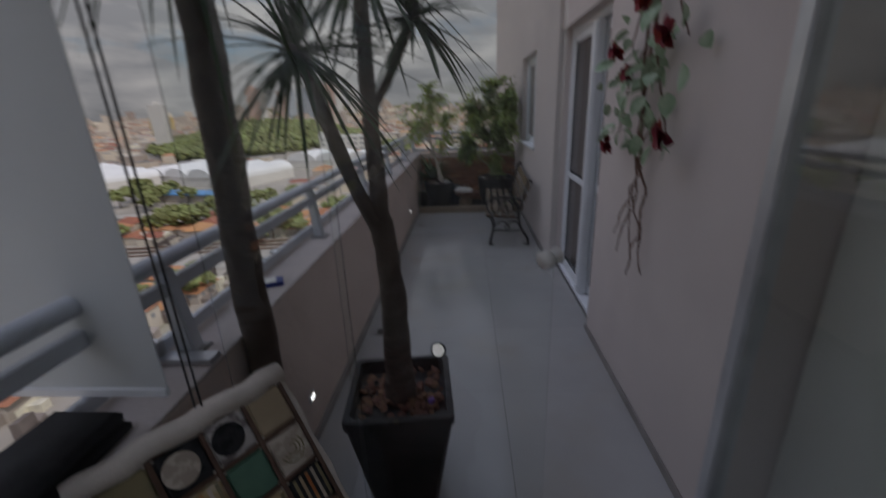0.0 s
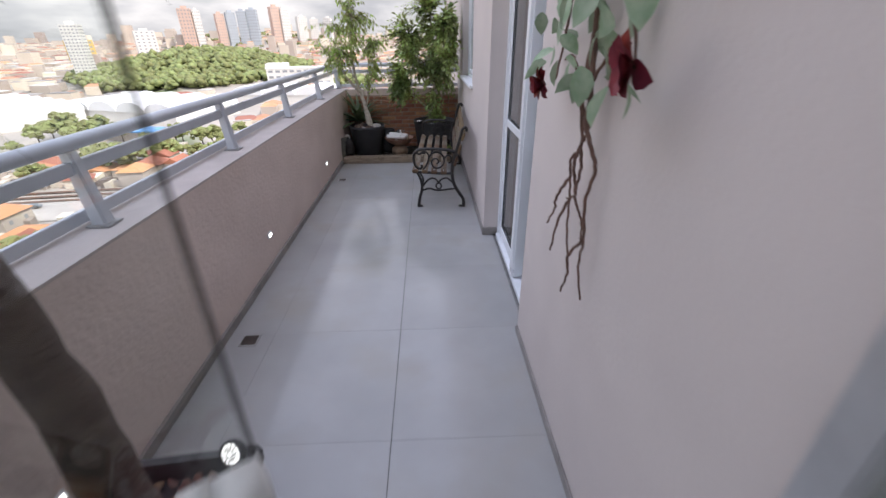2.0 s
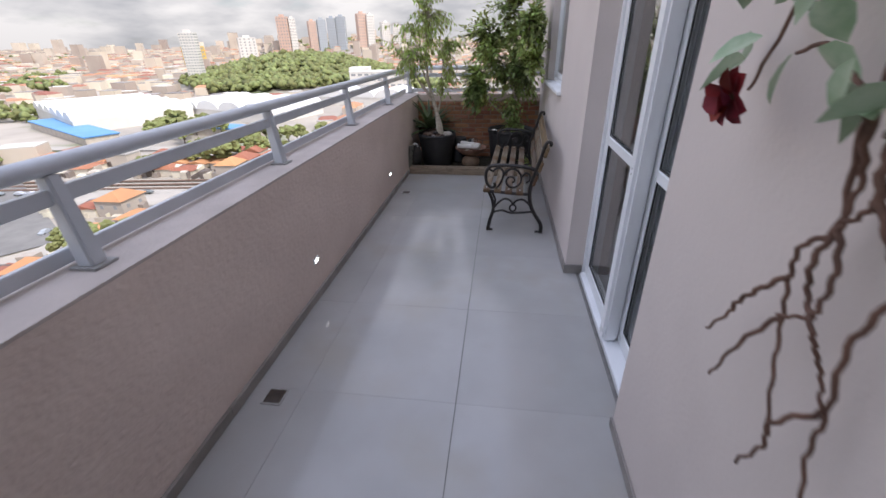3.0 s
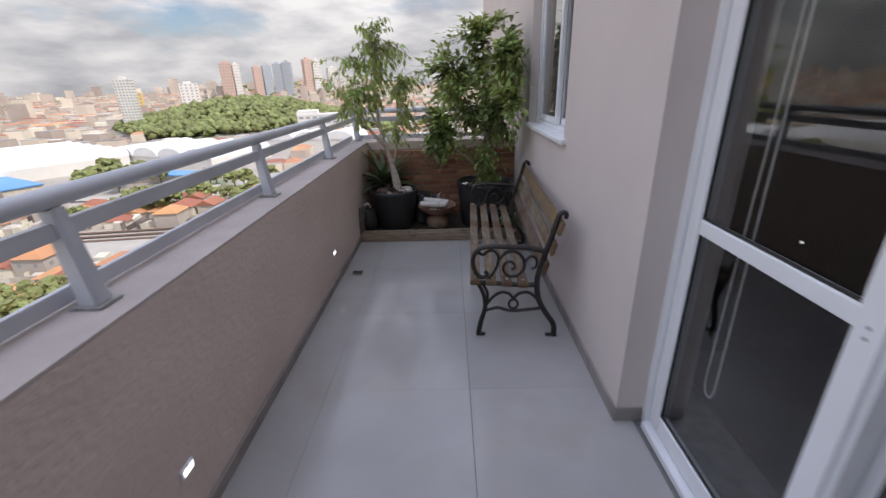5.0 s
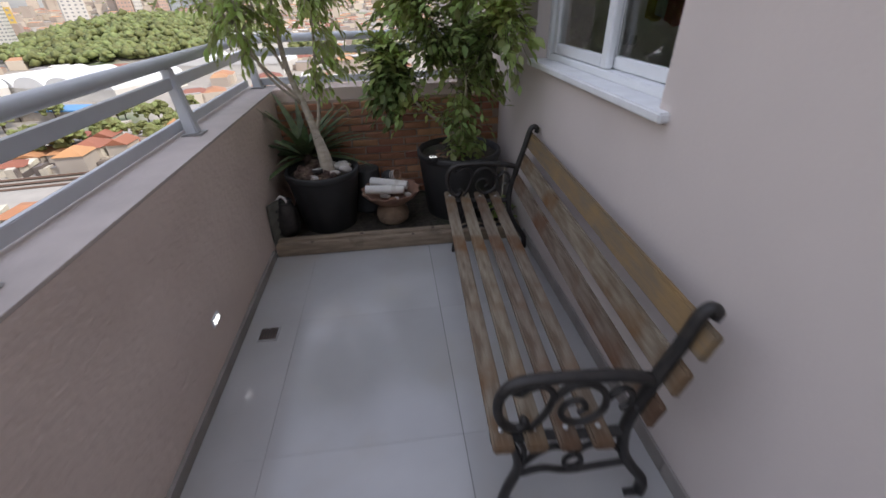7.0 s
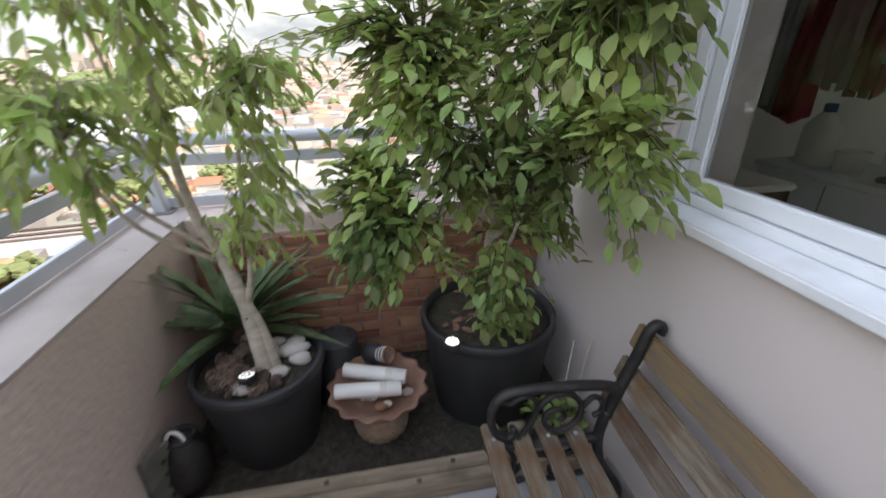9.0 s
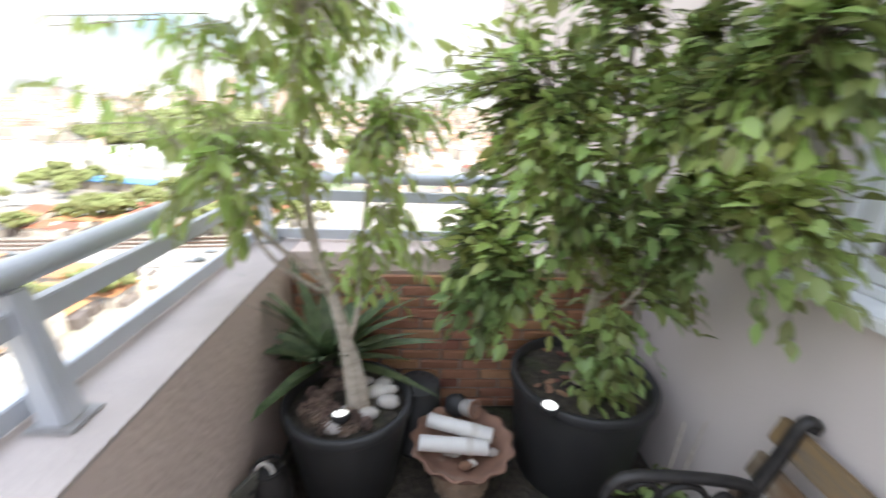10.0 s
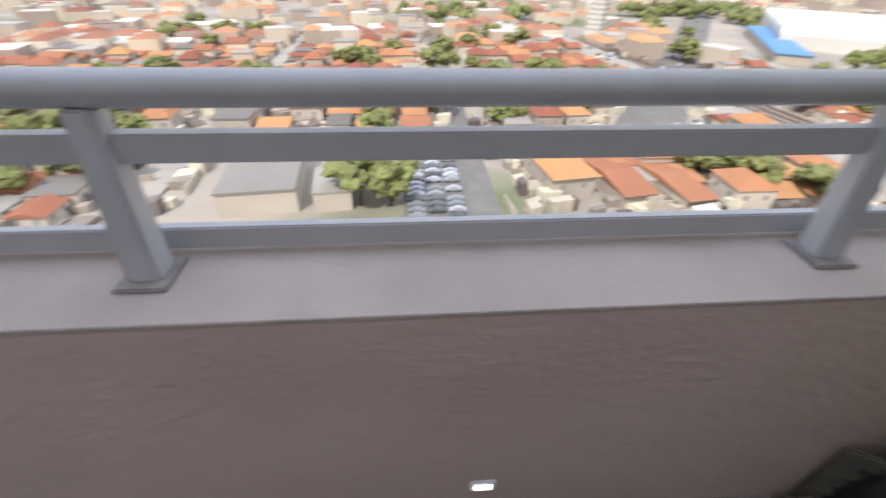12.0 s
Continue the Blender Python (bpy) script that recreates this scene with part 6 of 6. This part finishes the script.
def tower(az, dist, top, w, material, label, floors=14, base=None, depth=None):
    """A block of flats with its rows of windows at az degrees west of north, its top at the given height."""
    x, y = -math.sin(radians(az)) * dist, math.cos(radians(az)) * dist
    z = rise(x, y) - 1 if base is None else base
    e = thing("apartment_tower", (x, y, z), label, "tower block", "", az + city_rng.uniform(-25, 25))
    depth = depth or w * 0.7
    h = top - z
    part("wall", boxes(((-w / 2, -depth / 2, 0), (w / 2, depth / 2, h)), ((-w * 0.2, -depth * 0.2, h), (w * 0.2, depth * 0.2, h + h * 0.06))), material, e)
    fh = h / floors
    cols = 5 if dist < 700 else 4
    pane = bpy.data.meshes.new("window")
    bm = boxes(((-0.5, -0.15, -0.5), (0.5, 0.02, 0.5)))
    bm.to_mesh(pane)
    bm.free()
    pane.materials.append(M_PANE_FAR)
    for f in range(1, floors):
        for c in range(cols):
            for side in (0, 1):
                o = new("window", pane)
                o.parent = e
                at = (c + 0.5) / cols - 0.5
                o.location = (w / 2, at * depth, f * fh + fh * 0.45) if side else (at * w, -depth / 2, f * fh + fh * 0.45)
                o.rotation_euler.z = 1.5708 if side else 0
                o.scale = ((depth if side else w) * 0.10, 1, fh * 0.42)


tower(36.3, 640, 18, 17, M_TOWER_W, "tall white block of flats with rows of windows", 18)
tower(30.6, 1050, 19, 34, M_TOWER_W, "cream block of flats on the skyline", 12)
tower(36.2, 1250, 5, 46, M_YELLOW, "wide yellow building on the skyline", 6, None, 20)
tower(66.5, 372, -6, 11, M_TOWER_W, "slender white tower among low houses", 14, GROUND, 9)
tower(57, 950, 8, 45, M_TOWER_W, "white block on the skyline", 12)
for az, top, material, w in ((26.4, 84, M_TOWER_O, 34), (25.4, 80, M_TOWER_W, 20), (23.2, 72, M_TOWER_O, 24), (22.1, 76, M_TOWER_B, 26), (20.9, 80, M_TOWER_B, 26), (19.8, 84, M_TOWER_B, 28),
                              (17.4, 92, M_TOWER_O, 30), (16.4, 88, M_TOWER_W, 24), (14.6, 66, M_TOWER_W, 30), (13.2, 60, M_TOWER_W, 26), (11.6, 62, M_TOWER_W, 24)):
    tower(az, 1560, top, w, material, "tall block of flats on the far hill", 12)


def clump_mesh(seed, small=False):
    """A tree crown of many small uneven clumps on a trunk with limbs."""
    rng = random.Random(seed)
    crown = bmesh.new()
    for k in range(26 if not small else 12):
        a, r = rng.uniform(0, 6.28), rng.uniform(0.1, 1) ** 0.6
        zz = rng.uniform(0.45, 1.0)
        rr = 0.46 * math.sqrt(max(0.05, 1 - ((zz - 0.68) / 0.42) ** 2)) * r
        lump(crown, (math.cos(a) * rr, math.sin(a) * rr, zz), rng.uniform(0.09, 0.17), (1, 1, 0.8), 0.9, 2 if not small else 1, k + seed * 31)
    me_c = bpy.data.meshes.new("crown")
    crown.to_mesh(me_c)
    crown.free()
    me_c.materials.append(M_TREE)
    t = bmesh.new()
    tube(t, [(0, 0, -0.05), (0.01, 0, 0.3), (0, 0.02, 0.6)], 0.035, 0.018, 6)
    for k in range(4):
        a = k * 1.6 + seed
        tube(t, [(0, 0, 0.3 + 0.05 * k), (math.cos(a) * 0.2, math.sin(a) * 0.2, 0.62)], 0.016, 0.006, 5)
    me_t = bpy.data.meshes.new("trunk")
    t.to_mesh(me_t)
    t.free()
    me_t.materials.append(M_BARK_DARK)
    return me_c, me_t


TREES = [clump_mesh(s) for s in range(4)]


def town_tree(x, y, size, k):
    e = thing("tree", (x, y, rise(x, y)), "broad green street tree among the houses", "tree", "trees of the town", k * 50)
    for name, me in zip(("crown", "trunk"), TREES[k % 4]):
        o = new(name, me)
        o.parent = e
        o.scale = (size, size, size * 0.9)


k = 0
for x, y, n, spread in ((-140, 20, 8, 30), (-200, 70, 8, 30), (-240, 20, 8, 30), (-170, -110, 10, 30), (-110, -90, 8, 20), (-90, 105, 5, 8), (-95, -4, 5, 6), (-110, 90, 6, 9), (-150, 185, 8, 16), (-130, 240, 8, 22), (-210, 250, 10, 30), (-260, 170, 6, 14), (-330, 190, 7, 18), (-180, -60, 4, 14), (-230, -20, 4, 14), (-300, -110, 9, 30), (-85, 175, 5, 9), (-60, 205, 6, 14), (-115, 215, 6, 14), (-300, 60, 5, 20), (-160, 60, 3, 12)):
    for i in range(n):
        town_tree(x + city_rng.uniform(-spread, spread), y + city_rng.uniform(-spread, spread), city_rng.uniform(8, 15), k)
        k += 1


def woods():
    """The wooded hill and far groves: joined uneven crowns, past counting."""
    rng = random.Random(4)
    bm_v, bm_f = [], []
    protos = []
    for s in range(3):
        b = bmesh.new()
        for q in range(5):
            lump(b, (rng.uniform(-0.4, 0.4), rng.uniform(-0.4, 0.4), rng.uniform(0.35, 0.95)), rng.uniform(0.22, 0.36), (1, 1, 0.8), 1.0, 1, s * 9 + q)
        b.verts.ensure_lookup_table()
        protos.append(([v.co.copy() for v in b.verts], [[v.index for v in f.verts] for f in b.faces]))
        b.free()
    places = []
    while len(places) < 2300:
        a, r = rng.uniform(0, 6.28), math.sqrt(rng.random())
        places.append((-292 + math.cos(a) * r * 130, 612 + math.sin(a) * r * 160, rng.uniform(6.5, 15)))
    for cx, cy, n, sp in ((-900, -300, 160, 170), (-620, -190, 90, 90), (-700, 500, 60, 90), (-1000, 700, 120, 160), (-560, 1650, 200, 260), (-300, 600, 40, 50), (-1300, 300, 120, 200), (-420, 60, 30, 50), (-450, 300, 40, 60), (-100, 560, 40, 60), (-1500, 1300, 150, 250)):
        for i in range(n):
            places.append((cx + rng.gauss(0, sp * 0.6), cy + rng.gauss(0, sp * 0.5), rng.uniform(9, 17)))
    for x, y, s in places:
        vs, fs = protos[rng.randrange(3)]
        b = len(bm_v)
        c, q = math.cos(x), math.sin(x)
        z = rise(x, y) - 2
        bm_v += [(x + (v.x * c - v.y * q) * s, y + (v.x * q + v.y * c) * s, z + v.z * s * 0.85) for v in vs]
        bm_f += [[b + i for i in f] for f in fs]
    me = bpy.data.meshes.new("woodland")
    me.from_pydata(bm_v, [], bm_f)
    me.materials.append(M_TREE)
    me.shade_smooth()
    tagged(new("woodland", me), "dense green wood on a hill in the city", "woods", kind="stuff")


woods()


def car_mesh():
    bm = bmesh.new()
    prof = ((-2.1, 0.35), (-2.1, 0.85), (-1.2, 0.95), (-0.7, 1.42), (0.9, 1.42), (1.6, 0.95), (2.1, 0.85), (2.1, 0.35))
    sides = [[bm.verts.new((x, s * (0.86 if z < 1 else 0.7), z)) for x, z in prof] for s in (-1, 1)]
    n = len(prof)
    for i in range(n):
        bm.faces.new((sides[0][i], sides[0][(i + 1) % n], sides[1][(i + 1) % n], sides[1][i]))
    bm.faces.new(sides[0][::-1])
    bm.faces.new(sides[1])
    body = bpy.data.meshes.new("body")
    bm.to_mesh(body)
    bm.free()
    body.materials.append(M_CAR)
    bm = boxes(((-0.62, -0.74, 1.0), (0.8, 0.74, 1.36)))
    for v in bm.verts:
        v.co.x *= 1.35 if v.co.z < 1.1 else 1.0
        v.co.y *= 1.1 if v.co.z < 1.1 else 1.0
    win = bpy.data.meshes.new("glasshouse")
    bm.to_mesh(win)
    bm.free()
    win.materials.append(M_PANE_FAR)
    bm = tube(bmesh.new(), [(0, -0.1, 0), (0, 0.1, 0)], 0.32, seg=12)
    wheel = bpy.data.meshes.new("wheel")
    bm.to_mesh(wheel)
    bm.free()
    wheel.materials.append(M_TYRE)
    return body, win, wheel


CAR = car_mesh()


def car(x, y, rz, z=0.35):
    e = thing("car", (x, y, rise(x, y) + z), "small parked car with silver-grey paint", "car", "cars seen from above", rz)
    for name, me in zip(("body", "glasshouse"), CAR):
        o = new(name, me)
        o.parent = e
    for wx in (-1.3, 1.3):
        for wy in (-0.8, 0.8):
            o = new("wheel", CAR[2])
            o.parent = e
            o.location = (wx, wy, 0.32)


strip("car_park", (-80, 12), (-122, 12), 16, 0.62, M_ASPHALT, "paved car park full of cars")
for i in range(13):
    for dy in (5.5, 10.5, 15.5):
        if city_rng.random() < 0.9:
            car(-84 - i * 2.7, dy + 1.5, 90 + city_rng.uniform(-3, 3), 0.65)
for i in range(26):
    t = city_rng.random()
    car(-60 - 260 * t, 153 - 33.5 * t + city_rng.choice((-7, -3, 3, 7)), 187, 0.5)
for i in range(20):
    t = city_rng.random()
    car(-160 - 300 * t, 105 + 200 * t + city_rng.uniform(-8, 8), 146, 0.5)
for i in range(14):
    car(city_rng.uniform(-150, -95), city_rng.uniform(104, 122), city_rng.choice((20, 100)), 0.05)


# ---- pieces of the setting: floor tiles, skirting, bricks ----
floor = bpy.data.objects["floor"]


def piece_mesh(name, lo, hi, bevel, material):
    me = bpy.data.meshes.new(name)
    bm = bmesh.new()
    box(bm, lo, hi)
    if bevel:
        bmesh.ops.bevel(bm, geom=[e for e in bm.edges if all(v.co.z > 0 for v in e.verts)], offset=bevel, segments=1, affect="EDGES")
    bm.to_mesh(me)
    bm.free()
    me.materials.append(material)
    return me


JOINTS = {X_PAR: 0.001, -0.28: 0.0006, 0.46: 0.0018, 1.20: 0.001}     # half widths of the long joints
JC = 0.0005
cols = ((X_PAR, -0.28), (-0.28, 0.46), (0.46, 1.20))
T = 0.765
for k in range(-6, 14):
    y0 = 0.06 + T * (k - 1)
    y1 = min(y0 + T, 6.842)
    if y0 >= 6.80 or y1 < -3.0:
        continue
    for a, b in cols:
        o = new("tile", piece_mesh("tile", (a + JOINTS[a], max(y0, -3.0) + JC, -0.0055), (b - JOINTS[b], y1 - JC, 0.0), 0.0008, M_TILE))
        o.parent = floor


def skirting(name, x0, x1, y0, y1, h, label):
    s = tagged(new(name), label, "baseboard", kind="structure")
    y = y0
    while y < y1 - 0.05:
        e = min(y + 0.74, y1)
        bm = boxes(((x0, y + 0.0012, 0.0005), (x1, e - 0.0012, h)), bevel=0.002)
        part("skirting_piece", bm, M_SKIRT, s)
        y = e


skirting("baseboard_west", X_PAR + 0.0005, X_PAR + 0.019, 1.44, 6.84, 0.055, "grey tile skirting along the balcony wall")
skirting("baseboard_east", X_BENCH - 0.012, X_BENCH - 0.0005, Y_D1 + 0.005, 6.84, 0.07, "grey tile skirting along the house wall")
skirting("baseboard_east_near", X_WALL - 0.010, X_WALL - 0.0005, 1.46, Y_D0, 0.05, "grey tile skirting along the house wall")
s = tagged(new("baseboard_pier"), "grey tile skirting round the door's pier", "baseboard", kind="structure")
part("skirting_piece", boxes(((X_BENCH - 0.012, Y_D1 - 0.012, 0.0005), (X_DOOR - 0.003, Y_D1 - 0.0005, 0.07)), bevel=0.002), M_SKIRT, s)

# brick facing on the end wall
north = bpy.data.objects["wall_north"]
bm = boxes(((X_PAR + 0.002, Y_END - 0.012, 0.03), (X_BENCH - 0.002, Y_END - 0.0005, 0.80)))
backing = part("mortar_bed", bm, M_MORTAR, north)
br = random.Random(2)
shapes = []
for q in range(6):
    w, h = 0.19, 0.046
    bm = boxes(((-w / 2, -0.010, -h / 2), (w / 2, 0.012, h / 2)))
    bmesh.ops.bevel(bm, geom=bm.edges[:], offset=0.005, segments=1, affect="EDGES")
    for v in bm.verts:
        v.co += Vector([br.uniform(-0.003, 0.003) for _ in range(3)])
    me = bpy.data.meshes.new("brick")
    bm.to_mesh(me)
    bm.free()
    me.materials.append(M_BRICK)
    shapes.append(me)
row = 0
z = 0.065
while z < 0.80:
    x = X_PAR + 0.105 - (0.10 if row % 2 else 0)
    while x < X_BENCH + 0.05:
        o = new("brick", shapes[br.randrange(6)])
        o.parent = north
        lo, hi = max(X_PAR + 0.004, x - 0.095), min(X_BENCH - 0.004, x + 0.095)
        if hi - lo > 0.04:
            o.location = ((lo + hi) / 2, Y_END - 0.014 - br.uniform(0, 0.006), z)
            o.scale.x = (hi - lo) / 0.19
            o.rotation_euler.y = br.uniform(-0.012, 0.012)
        else:
            bpy.data.objects.remove(o)
        x += 0.203
    z += 0.058
    row += 1
